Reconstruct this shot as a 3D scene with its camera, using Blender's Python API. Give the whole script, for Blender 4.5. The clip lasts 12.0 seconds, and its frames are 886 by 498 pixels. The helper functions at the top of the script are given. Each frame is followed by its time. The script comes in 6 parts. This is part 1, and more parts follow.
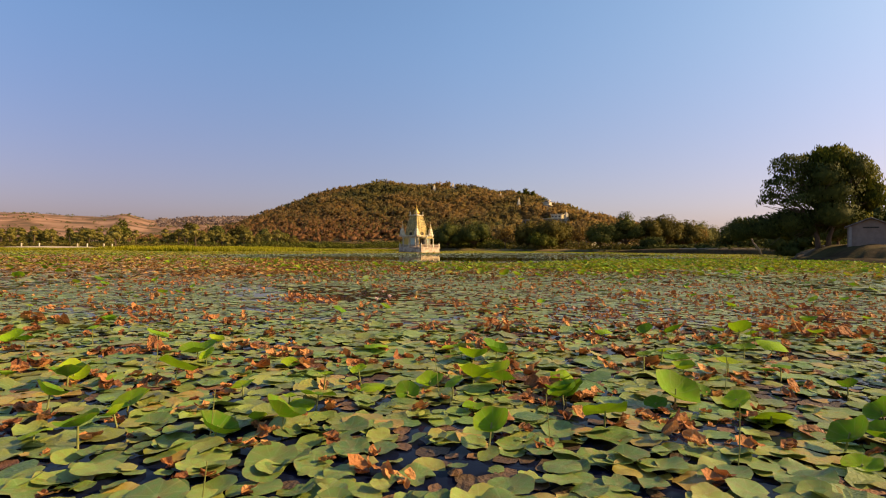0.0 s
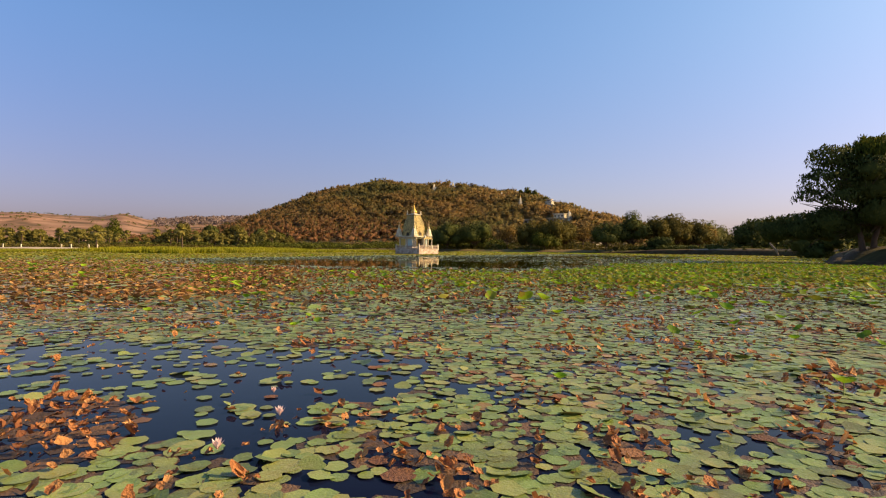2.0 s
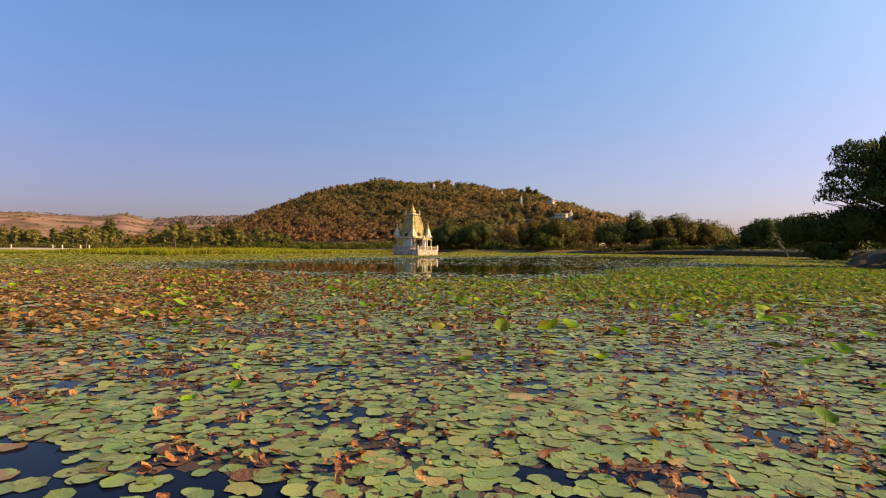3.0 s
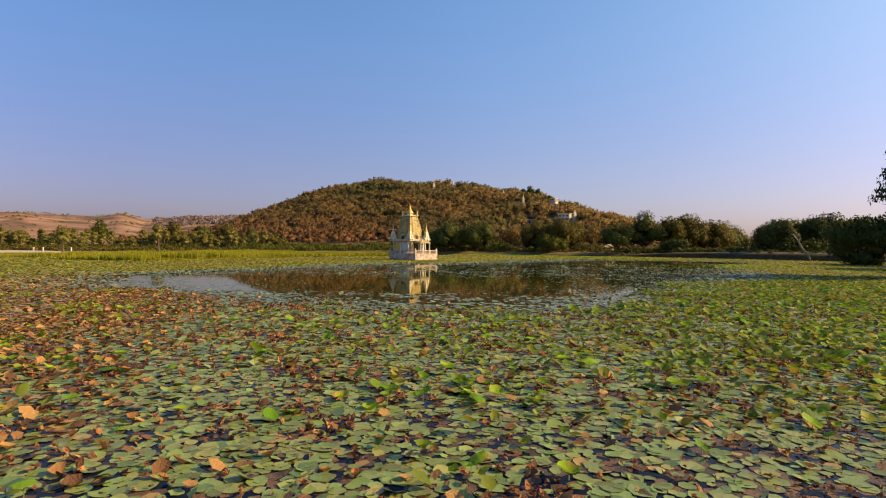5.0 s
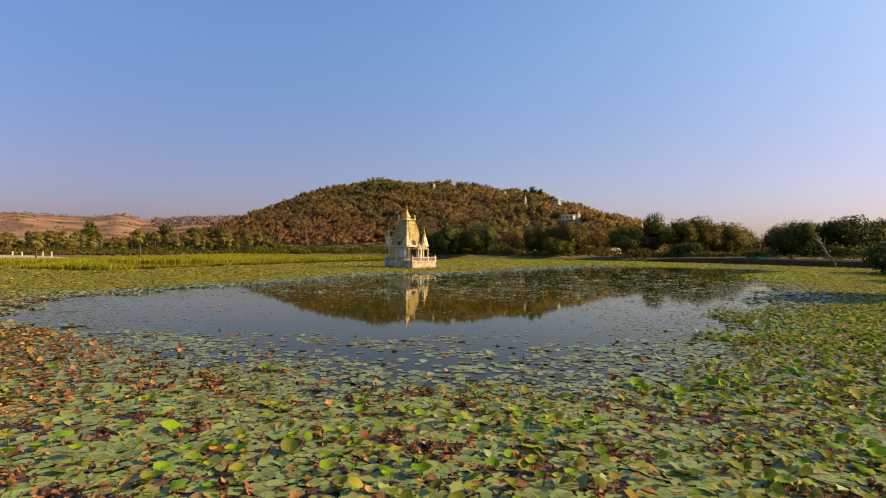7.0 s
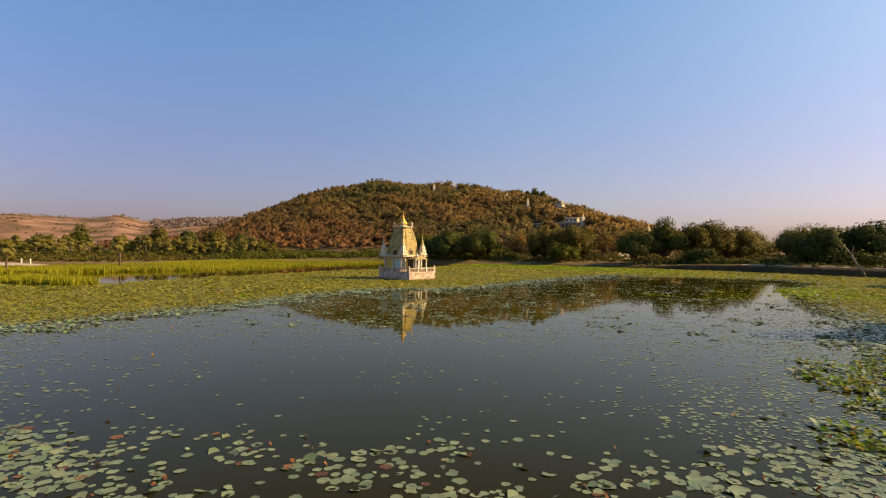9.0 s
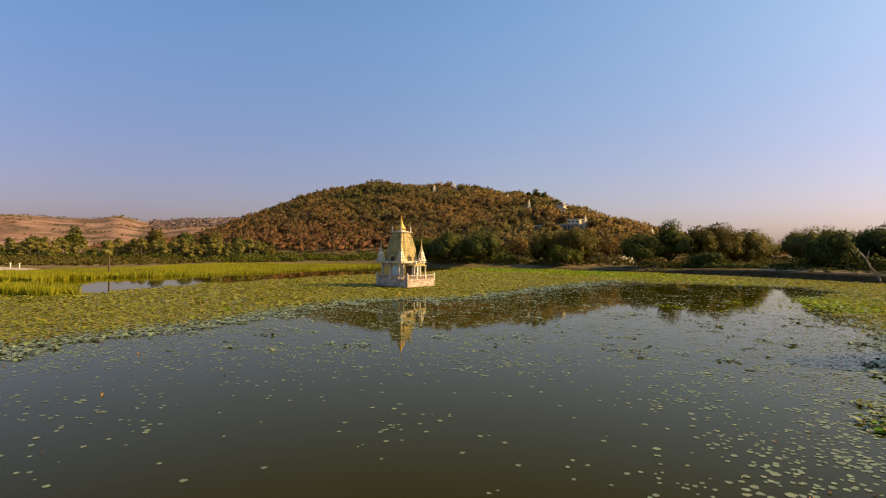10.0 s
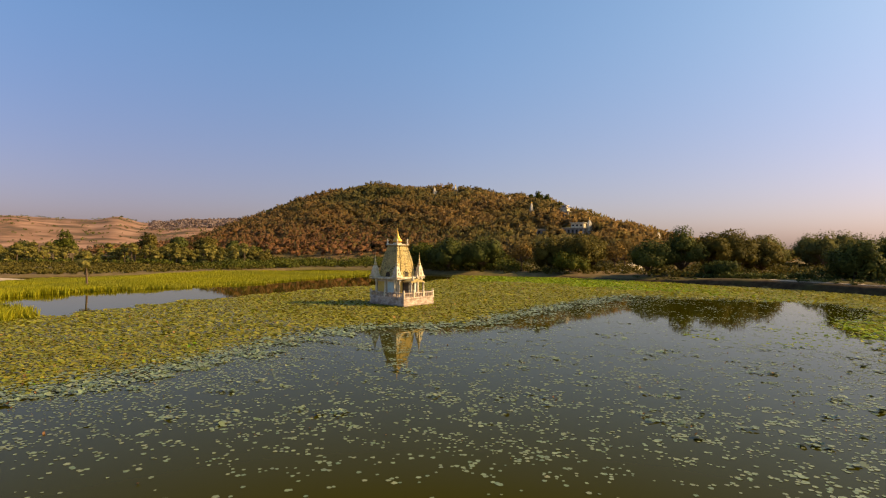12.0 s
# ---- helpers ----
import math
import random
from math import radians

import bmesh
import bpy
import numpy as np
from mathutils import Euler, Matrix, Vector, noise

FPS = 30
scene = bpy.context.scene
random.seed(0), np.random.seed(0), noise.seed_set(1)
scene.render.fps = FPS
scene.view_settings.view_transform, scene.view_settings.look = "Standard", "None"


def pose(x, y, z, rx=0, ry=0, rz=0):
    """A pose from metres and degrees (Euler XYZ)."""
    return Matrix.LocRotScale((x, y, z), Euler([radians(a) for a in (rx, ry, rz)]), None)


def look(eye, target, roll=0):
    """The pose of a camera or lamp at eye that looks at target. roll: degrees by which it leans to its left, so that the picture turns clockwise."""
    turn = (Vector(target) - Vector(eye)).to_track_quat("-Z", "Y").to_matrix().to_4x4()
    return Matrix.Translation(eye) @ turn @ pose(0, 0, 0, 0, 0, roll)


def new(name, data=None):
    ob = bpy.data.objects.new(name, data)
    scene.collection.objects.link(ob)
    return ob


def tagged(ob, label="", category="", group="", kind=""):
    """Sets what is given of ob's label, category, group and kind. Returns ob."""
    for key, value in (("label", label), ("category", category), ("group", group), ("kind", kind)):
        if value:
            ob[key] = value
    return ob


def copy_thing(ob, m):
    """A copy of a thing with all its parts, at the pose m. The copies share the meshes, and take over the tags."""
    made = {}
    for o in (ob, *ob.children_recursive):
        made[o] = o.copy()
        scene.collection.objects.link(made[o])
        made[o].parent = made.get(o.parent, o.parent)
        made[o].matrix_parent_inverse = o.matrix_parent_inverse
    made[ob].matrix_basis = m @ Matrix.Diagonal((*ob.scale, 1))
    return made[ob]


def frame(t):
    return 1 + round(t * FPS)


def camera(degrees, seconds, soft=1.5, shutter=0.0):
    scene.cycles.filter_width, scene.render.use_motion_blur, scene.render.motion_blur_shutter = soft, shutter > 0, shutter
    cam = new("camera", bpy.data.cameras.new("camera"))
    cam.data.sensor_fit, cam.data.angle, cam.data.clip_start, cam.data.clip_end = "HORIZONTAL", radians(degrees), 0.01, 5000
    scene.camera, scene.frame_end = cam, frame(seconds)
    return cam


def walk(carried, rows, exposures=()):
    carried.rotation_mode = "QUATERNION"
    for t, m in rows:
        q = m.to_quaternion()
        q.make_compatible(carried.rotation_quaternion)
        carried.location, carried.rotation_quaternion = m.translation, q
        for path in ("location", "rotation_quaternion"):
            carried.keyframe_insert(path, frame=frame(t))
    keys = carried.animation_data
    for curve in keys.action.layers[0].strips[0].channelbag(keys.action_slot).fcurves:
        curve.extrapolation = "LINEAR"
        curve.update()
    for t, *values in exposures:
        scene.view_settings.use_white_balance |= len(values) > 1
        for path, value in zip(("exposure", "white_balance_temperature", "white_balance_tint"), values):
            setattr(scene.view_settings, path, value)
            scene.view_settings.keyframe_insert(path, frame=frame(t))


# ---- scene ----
cam = camera(79.0, 12.0, soft=1.12)
PATH = [
    (0.0, pose(0.607, 2.376, 1.069, 89.911, -0.480, 2.797)),
    (1.0, pose(0.558, 5.707, 1.198, 89.898, -0.468, 2.810)),
    (2.0, pose(0.496, 9.145, 1.393, 89.868, -0.457, 2.826)),
    (3.0, pose(0.422, 12.666, 1.656, 89.833, -0.445, 2.844)),
    (4.0, pose(0.337, 16.246, 1.991, 89.804, -0.434, 2.865)),
    (5.0, pose(0.244, 19.863, 2.402, 89.786, -0.422, 2.888)),
    (6.0, pose(0.143, 23.493, 2.891, 89.785, -0.411, 2.914)),
    (7.0, pose(0.036, 27.112, 3.462, 89.799, -0.399, 2.942)),
    (8.0, pose(-0.074, 30.698, 4.117, 89.827, -0.387, 2.973)),
    (9.0, pose(-0.187, 34.226, 4.858, 89.862, -0.376, 3.006)),
    (10.0, pose(-0.300, 37.673, 5.688, 89.894, -0.364, 3.042)),
    (11.0, pose(-0.412, 41.016, 6.609, 89.913, -0.353, 3.080)),
    (12.0, pose(-0.522, 44.232, 7.623, 89.901, -0.341, 3.121)),
]
walk(cam, PATH, exposures=[(0.0, 0.83, 7950, 12), (1.0, 0.83, 7550, 12), (2.2, 0.83, 7100, 11), (5.0, 0.77, 6900, 11), (9.0, 0.75, 7480, 10), (12.0, 0.76, 7740, 10)])

# ---- world, sun ----
SUN_ELEV, SUN_AZ = 30.0, 87.0      # azimuth clockwise from +y
world = bpy.data.worlds.new("sky")
scene.world = world
world.use_nodes = True
wn, wl = world.node_tree.nodes, world.node_tree.links
wn.clear()
sky = wn.new("ShaderNodeTexSky")
sky.sky_type = "NISHITA"
sky.sun_disc = False
sky.sun_elevation, sky.sun_rotation = radians(SUN_ELEV), radians(SUN_AZ)
sky.altitude, sky.air_density, sky.dust_density, sky.ozone_density = 200, 1.0, 2.0, 4.0
bg = wn.new("ShaderNodeBackground")
bg.inputs["Strength"].default_value = 0.118
wo = wn.new("ShaderNodeOutputWorld")
# dusty lavender haze that thickens evenly towards the horizon all round
wtc = wn.new("ShaderNodeTexCoord")
wsx = wn.new("ShaderNodeSeparateXYZ")
wl.new(wtc.outputs["Generated"], wsx.inputs[0])
wmr = wn.new("ShaderNodeMapRange")
wmr.interpolation_type = "SMOOTHSTEP"
wmr.inputs[1].default_value, wmr.inputs[2].default_value = 0.46, 0.05
wmr.inputs[3].default_value, wmr.inputs[4].default_value = 0.0, 1.0
wl.new(wsx.outputs[2], wmr.inputs[0])
wmx = wn.new("ShaderNodeMix")
wmx.data_type, wmx.blend_type = "RGBA", "MULTIPLY"
wl.new(wmr.outputs[0], wmx.inputs[0])
wl.new(sky.outputs[0], wmx.inputs[6])
wmx.inputs[7].default_value = (0.96, 0.655, 0.690, 1)
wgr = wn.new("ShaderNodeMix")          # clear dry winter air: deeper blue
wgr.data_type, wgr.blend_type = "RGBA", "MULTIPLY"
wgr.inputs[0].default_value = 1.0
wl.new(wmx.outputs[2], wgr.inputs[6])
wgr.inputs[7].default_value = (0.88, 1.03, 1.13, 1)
# the air glows paler towards the sun and stays dusky away from it, most of all low down
wxr = wn.new("ShaderNodeMapRange")
wxr.inputs[1].default_value, wxr.inputs[2].default_value = -1.0, 1.0
wl.new(wsx.outputs[0], wxr.inputs[0])
wcr = wn.new("ShaderNodeValToRGB")
for _ in range(2):
    wcr.color_ramp.elements.new(0.5)
for _e, (_pos, _col) in zip(wcr.color_ramp.elements, ((0.20, (0.80, 0.85, 0.93)), (0.50, (0.95, 0.98, 1.0)), (0.78, (1.0, 0.94, 0.88)), (1.0, (1.0, 0.94, 0.86)))):
    _e.position, _e.color = _pos, (*_col, 1)
wl.new(wxr.outputs[0], wcr.inputs[0])
waz = wn.new("ShaderNodeMix")
waz.data_type, waz.blend_type = "RGBA", "MULTIPLY"
waz.inputs[0].default_value = 1.0
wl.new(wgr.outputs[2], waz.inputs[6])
wl.new(wcr.outputs[0], waz.inputs[7])
wlow = wn.new("ShaderNodeMapRange")
wlow.inputs[1].default_value, wlow.inputs[2].default_value = 0.34, 0.03
wl.new(wsx.outputs[2], wlow.inputs[0])
waway = wn.new("ShaderNodeMapRange")
waway.inputs[1].default_value, waway.inputs[2].default_value = 0.10, -0.55
wl.new(wsx.outputs[0], waway.inputs[0])
wmul = wn.new("ShaderNodeMath")
wmul.operation = "MULTIPLY"
wl.new(wlow.outputs[0], wmul.inputs[0])
wl.new(waway.outputs[0], wmul.inputs[1])
wdusk = wn.new("ShaderNodeMix")
wdusk.data_type, wdusk.blend_type = "RGBA", "MULTIPLY"
wl.new(wmul.outputs[0], wdusk.inputs[0])
wl.new(waz.outputs[2], wdusk.inputs[6])
wdusk.inputs[7].default_value = (0.90, 0.79, 0.81, 1)
wsunny = wn.new("ShaderNodeMapRange")
wsunny.inputs[1].default_value, wsunny.inputs[2].default_value = 0.10, 0.60
wl.new(wsx.outputs[0], wsunny.inputs[0])
wmul2 = wn.new("ShaderNodeMath")
wmul2.operation = "MULTIPLY"
wl.new(wlow.outputs[0], wmul2.inputs[0])
wl.new(wsunny.outputs[0], wmul2.inputs[1])
wpale = wn.new("ShaderNodeMix")
wpale.data_type, wpale.blend_type = "RGBA", "MULTIPLY"
wl.new(wmul2.outputs[0], wpale.inputs[0])
wl.new(wdusk.outputs[2], wpale.inputs[6])
wpale.inputs[7].default_value = (0.87, 0.95, 1.08, 1)
wl.new(wpale.outputs[2], bg.inputs["Color"])
wl.new(bg.outputs[0], wo.inputs[0])

sun = new("sun", bpy.data.lights.new("sun", "SUN"))
sun.data.energy, sun.data.angle, sun.data.color = 4.7, radians(0.6), (1.0, 0.71, 0.38)
sdir = Vector((math.sin(radians(SUN_AZ)) * math.cos(radians(SUN_ELEV)),
               math.cos(radians(SUN_AZ)) * math.cos(radians(SUN_ELEV)), math.sin(radians(SUN_ELEV))))
sun.matrix_basis = look((60, 60, 80), Vector((60, 60, 80)) - sdir)

# ---- materials ----


def mat(name, stops, rough=0.8, scale=3.0, detail=6.0, island=0.0, bump=0.0, bump_scale=None, spec=0.4,
        coarse=0.0, coarse_scale=0.1, coarse_col=(0.5, 0.5, 0.5), metallic=0.0, translucent=0.0, stretch=(1, 1, 1)):
    """Node material: a ramp over noise and per-island chance, a coarse second colour, fine relief."""
    m = bpy.data.materials.new(name)
    m.use_nodes = True
    nt = m.node_tree
    n, l = nt.nodes, nt.links
    p = n["Principled BSDF"]
    tc = n.new("ShaderNodeTexCoord")
    mp = n.new("ShaderNodeMapping")
    mp.inputs["Scale"].default_value = stretch
    l.new(tc.outputs["Object"], mp.inputs[0])
    nz = n.new("ShaderNodeTexNoise")
    nz.inputs["Scale"].default_value, nz.inputs["Detail"].default_value = scale, detail
    l.new(mp.outputs[0], nz.inputs["Vector"])
    fac = nz.outputs["Fac"]
    if island:
        geo = n.new("ShaderNodeNewGeometry")
        mx = n.new("ShaderNodeMix")
        mx.inputs[0].default_value = island
        l.new(fac, mx.inputs[2])
        l.new(geo.outputs["Random Per Island"], mx.inputs[3])
        fac = mx.outputs[0]
    rp = n.new("ShaderNodeValToRGB")
    els = rp.color_ramp.elements
    while len(els) < len(stops):
        els.new(0.5)
    for e, (pos, col) in zip(els, stops):
        e.position, e.color = pos, (*col, 1)
    l.new(fac, rp.inputs[0])
    colour = rp.outputs[0]
    if coarse:
        n2 = n.new("ShaderNodeTexNoise")
        n2.inputs["Scale"].default_value, n2.inputs["Detail"].default_value = coarse_scale, 4
        l.new(tc.outputs["Object"], n2.inputs["Vector"])
        r2 = n.new("ShaderNodeMapRange")
        r2.inputs[1].default_value, r2.inputs[2].default_value = 0.42, 0.62
        r2.inputs[4].default_value = coarse
        l.new(n2.outputs["Fac"], r2.inputs[0])
        m2 = n.new("ShaderNodeMix")
        m2.data_type = "RGBA"
        l.new(r2.outputs[0], m2.inputs[0])
        l.new(colour, m2.inputs[6])
        m2.inputs[7].default_value = (*coarse_col, 1)
        colour = m2.outputs[2]
    l.new(colour, p.inputs["Base Color"])
    p.inputs["Roughness"].default_value = rough
    p.inputs["Specular IOR Level"].default_value = spec
    p.inputs["Metallic"].default_value = metallic
    if bump:
        nb = n.new("ShaderNodeTexNoise")
        nb.inputs["Scale"].default_value, nb.inputs["Detail"].default_value = bump_scale or scale * 3, 5
        l.new(mp.outputs[0], nb.inputs["Vector"])
        b = n.new("ShaderNodeBump")
        b.inputs["Strength"].default_value, b.inputs["Distance"].default_value = bump, 0.05
        l.new(nb.outputs["Fac"], b.inputs["Height"])
        l.new(b.outputs[0], p.inputs["Normal"])
    if translucent:
        tr = n.new("ShaderNodeBsdfTranslucent")
        l.new(colour, tr.inputs["Color"])
        ms = n.new("ShaderNodeMixShader")
        ms.inputs[0].default_value = translucent
        l.new(p.outputs[0], ms.inputs[1])
        l.new(tr.outputs[0], ms.inputs[2])
        l.new(ms.outputs[0], n["Material Output"].inputs["Surface"])
    return m


def pad_material(name, stops, rough=0.42, translucent=0.0, blot=0.35, blot_col=(0.2, 0.09, 0.03), gloss=0.25, island=0.86, grain=9.0, vein=0.16):
    """Waxy leaf: chance colour per leaf, pale radial veins and eye by the leaf's own UV, brown blots."""
    m = mat(name, stops, rough=rough, scale=grain, island=island, bump=0.25, bump_scale=60, spec=gloss,
            coarse=blot, coarse_scale=2.2, coarse_col=blot_col, translucent=translucent)
    nt = m.node_tree
    n, l = nt.nodes, nt.links
    p = n["Principled BSDF"]
    src = p.inputs["Base Color"].links[0].from_socket
    uv = n.new("ShaderNodeUVMap")
    sx = n.new("ShaderNodeSeparateXYZ")
    l.new(uv.outputs[0], sx.inputs[0])
    at = n.new("ShaderNodeMath"); at.operation = "ARCTAN2"
    l.new(sx.outputs[1], at.inputs[0]); l.new(sx.outputs[0], at.inputs[1])
    mu = n.new("ShaderNodeMath"); mu.operation = "MULTIPLY"; mu.inputs[1].default_value = 9.0
    l.new(at.outputs[0], mu.inputs[0])
    si = n.new("ShaderNodeMath"); si.operation = "SINE"
    l.new(mu.outputs[0], si.inputs[0])
    mr = n.new("ShaderNodeMapRange")
    mr.inputs[1].default_value, mr.inputs[2].default_value, mr.inputs[4].default_value = 0.90, 1.0, vein
    l.new(si.outputs[0], mr.inputs[0])
    ln = n.new("ShaderNodeVectorMath"); ln.operation = "LENGTH"
    l.new(uv.outputs[0], ln.inputs[0])
    eye = n.new("ShaderNodeMapRange")
    eye.inputs[1].default_value, eye.inputs[2].default_value = 0.16, 0.06
    eye.inputs[4].default_value = 0.3
    l.new(ln.outputs["Value"], eye.inputs[0])
    mxm = n.new("ShaderNodeMath"); mxm.operation = "MAXIMUM"
    l.new(mr.outputs[0], mxm.inputs[0]); l.new(eye.outputs[0], mxm.inputs[1])
    mm = n.new("ShaderNodeMix"); mm.data_type = "RGBA"
    l.new(mxm.outputs[0], mm.inputs[0])
    l.new(src, mm.inputs[6])
    mm.inputs[7].default_value = (0.36, 0.41, 0.20, 1)
    rim = n.new("ShaderNodeMapRange")
    rim.inputs[1].default_value, rim.inputs[2].default_value, rim.inputs[4].default_value = 0.86, 1.0, 0.35
    l.new(ln.outputs["Value"], rim.inputs[0])
    rn = n.new("ShaderNodeTexNoise")
    rn.inputs["Scale"].default_value = 4.5
    rg = n.new("ShaderNodeMapRange")
    rg.inputs[1].default_value, rg.inputs[2].default_value = 0.45, 0.62
    tcd = n.new("ShaderNodeTexCoord")
    l.new(tcd.outputs["Object"], rn.inputs["Vector"])
    l.new(rn.outputs["Fac"], rg.inputs[0])
    rm = n.new("ShaderNodeMath"); rm.operation = "MULTIPLY"
    l.new(rim.outputs[0], rm.inputs[0]); l.new(rg.outputs[0], rm.inputs[1])
    mr2 = n.new("ShaderNodeMix"); mr2.data_type = "RGBA"
    l.new(rm.outputs[0], mr2.inputs[0])
    l.new(mm.outputs[2], mr2.inputs[6])
    mr2.inputs[7].default_value = (0.40, 0.22, 0.06, 1)
    l.new(mr2.outputs[2], p.inputs["Base Color"])
    return m


PAD = pad_material("lily_pad", [(0.0, (0.048, 0.092, 0.024)), (0.25, (0.136, 0.206, 0.050)), (0.70, (0.210, 0.298, 0.076)),
                                (0.90, (0.290, 0.300, 0.080)), (0.97, (0.400, 0.270, 0.060)), (1.0, (0.240, 0.100, 0.030))], rough=0.36, translucent=0.12, blot=0.28, gloss=0.34, island=0.78, grain=20.0)
RICHPAD = pad_material("weathered_pad", [(0.0, (0.038, 0.090, 0.024)), (0.2, (0.088, 0.168, 0.038)), (0.45, (0.148, 0.240, 0.050)), (0.65, (0.216, 0.295, 0.056)),
                                         (0.78, (0.260, 0.275, 0.060)), (0.88, (0.360, 0.230, 0.060)), (1.0, (0.200, 0.080, 0.030))], rough=0.4, translucent=0.12,
                       blot=0.36, blot_col=(0.20, 0.10, 0.035), gloss=0.36, island=0.74, grain=26.0, vein=0.22)
ROT = mat("rotten_leaf", [(0.0, (0.045, 0.022, 0.014)), (0.5, (0.13, 0.055, 0.026)), (1.0, (0.28, 0.13, 0.05))], rough=0.75, scale=14, island=0.7, bump=0.6, bump_scale=45, translucent=0.1)
MIRE = mat("sunken_leaf", [(0.1, (0.030, 0.020, 0.010)), (0.5, (0.075, 0.044, 0.020)), (0.9, (0.150, 0.080, 0.034))], rough=0.6, scale=10, island=0.7, bump=0.5, bump_scale=40)
TANPAD = pad_material("withered_pad", [(0.0, (0.20, 0.125, 0.035)), (0.4, (0.40, 0.255, 0.065)), (0.75, (0.50, 0.340, 0.095)), (1.0, (0.54, 0.33, 0.090))], rough=0.28,
                      translucent=0.25, blot=0.3, gloss=0.6)
PALE = pad_material("pale_lily_pad", [(0.0, (0.095, 0.150, 0.070)), (0.5, (0.150, 0.210, 0.100)), (0.9, (0.205, 0.262, 0.130)), (1.0, (0.250, 0.220, 0.090))], rough=0.42,
                    translucent=0.1, blot=0.2, gloss=0.55)
MATPAD = pad_material("mat_leaf", [(0.0, (0.160, 0.185, 0.016)), (0.4, (0.250, 0.272, 0.020)), (0.7, (0.325, 0.315, 0.024)),
                                   (0.9, (0.390, 0.320, 0.030)), (1.0, (0.410, 0.225, 0.030))], rough=0.5, translucent=0.38, island=0.7)
LOTUS = pad_material("lotus_leaf", [(0.0, (0.0503, 0.1559, 0.0097)), (0.5, (0.1450, 0.3100, 0.0128)), (0.85, (0.2500, 0.4100, 0.0170)),
                                    (1.0, (0.3500, 0.4400, 0.0200))], rough=0.55, translucent=0.35, blot=0.2, gloss=0.12)
DRY = mat("dry_leaf", [(0.0, (0.0677, 0.0322, 0.0156)), (0.3, (0.2300, 0.0800, 0.0280)), (0.58, (0.4500, 0.1800, 0.0560)),
                       (0.85, (0.6000, 0.3100, 0.1100)), (1.0, (0.7000, 0.5000, 0.2300))], rough=0.7, scale=18, island=0.6,
          bump=0.8, bump_scale=45, translucent=0.2)
OLIVELOTUS = pad_material("olive_lotus_leaf", [(0.0, (0.09, 0.13, 0.014)), (0.4, (0.18, 0.225, 0.020)), (0.75, (0.28, 0.290, 0.028)), (1.0, (0.40, 0.31, 0.045))], rough=0.6, translucent=0.3, blot=0.3, gloss=0.12)
LOWLEAF = pad_material("low_raised_leaf", [(0.0, (0.055, 0.100, 0.010)), (0.30, (0.110, 0.185, 0.014)), (0.62, (0.190, 0.260, 0.020)), (0.84, (0.290, 0.290, 0.030)),
                                           (1.0, (0.300, 0.130, 0.035))], rough=0.55, translucent=0.35, blot=0.25, gloss=0.15)
BELT = pad_material("belt_leaf", [(0.0, (0.1050, 0.1870, 0.0100)), (0.5, (0.1995, 0.3080, 0.0140)), (0.85, (0.3150, 0.3960, 0.0200)), (1.0, (0.4200, 0.3630, 0.0300))], rough=0.65, translucent=0.3, blot=0.15, gloss=0.06)
DRYDARK = mat("dark_litter", [(0.0, (0.045, 0.026, 0.012)), (0.4, (0.180, 0.070, 0.026)), (0.75, (0.390, 0.155, 0.048)), (1.0, (0.580, 0.370, 0.130))], rough=0.8,
              scale=16, island=0.75, bump=0.6, bump_scale=45, translucent=0.2)
DRYMID = mat("brown_litter", [(0.0, (0.070, 0.032, 0.016)), (0.4, (0.220, 0.105, 0.036)), (0.75, (0.410, 0.215, 0.064)), (1.0, (0.600, 0.390, 0.130))], rough=0.8,
             scale=14, island=0.75, bump=0.5, bump_scale=40, translucent=0.25)
STALK = mat("stalk", [(0.2, (0.12, 0.17, 0.04)), (0.8, (0.25, 0.24, 0.07))], rough=0.6, scale=8, island=0.5)
PETAL = mat("petal", [(0.2, (0.75, 0.45, 0.42)), (0.8, (0.82, 0.68, 0.60))], rough=0.5, scale=20, translucent=0.3)
FARHILL = mat("bare_hillside", [(0.38, (0.075, 0.058, 0.034)), (0.46, (0.185, 0.108, 0.066)), (0.53, (0.270, 0.152, 0.096)), (0.62, (0.350, 0.215, 0.142))],
              rough=0.95, scale=0.022, detail=12, coarse=0.7, coarse_scale=0.0045, coarse_col=(0.15, 0.095, 0.06), spec=0.05, bump=1.0, bump_scale=0.09)
GROUND = mat("dry_ground", [(0.2, (0.078, 0.056, 0.022)), (0.5, (0.140, 0.096, 0.042)), (0.8, (0.220, 0.152, 0.075))], rough=0.95,
             scale=0.6, bump=0.5, bump_scale=4, coarse=0.75, coarse_scale=0.025, coarse_col=(0.10, 0.095, 0.026), spec=0.1)
EARTH = mat("bank_earth", [(0.2, (0.026, 0.017, 0.009)), (0.5, (0.054, 0.035, 0.017)), (0.8, (0.095, 0.063, 0.030))], rough=0.95,
            scale=1.2, bump=0.8, bump_scale=5, coarse=0.6, coarse_scale=0.2, coarse_col=(0.07, 0.065, 0.02), spec=0.1)
WOODS = mat("dry_woods", [(0.30, (0.125, 0.112, 0.036)), (0.42, (0.224, 0.154, 0.056)), (0.55, (0.294, 0.188, 0.074)),
                          (0.68, (0.340, 0.213, 0.082)), (0.8, (0.395, 0.268, 0.118))], rough=0.9, scale=0.16, detail=3, island=0.08, coarse=0.75,
            coarse_scale=0.022, coarse_col=(0.118, 0.132, 0.048), translucent=0.55, spec=0.05)
_n, _l = WOODS.node_tree.nodes, WOODS.node_tree.links     # leafless reddish trees along the hill's foot
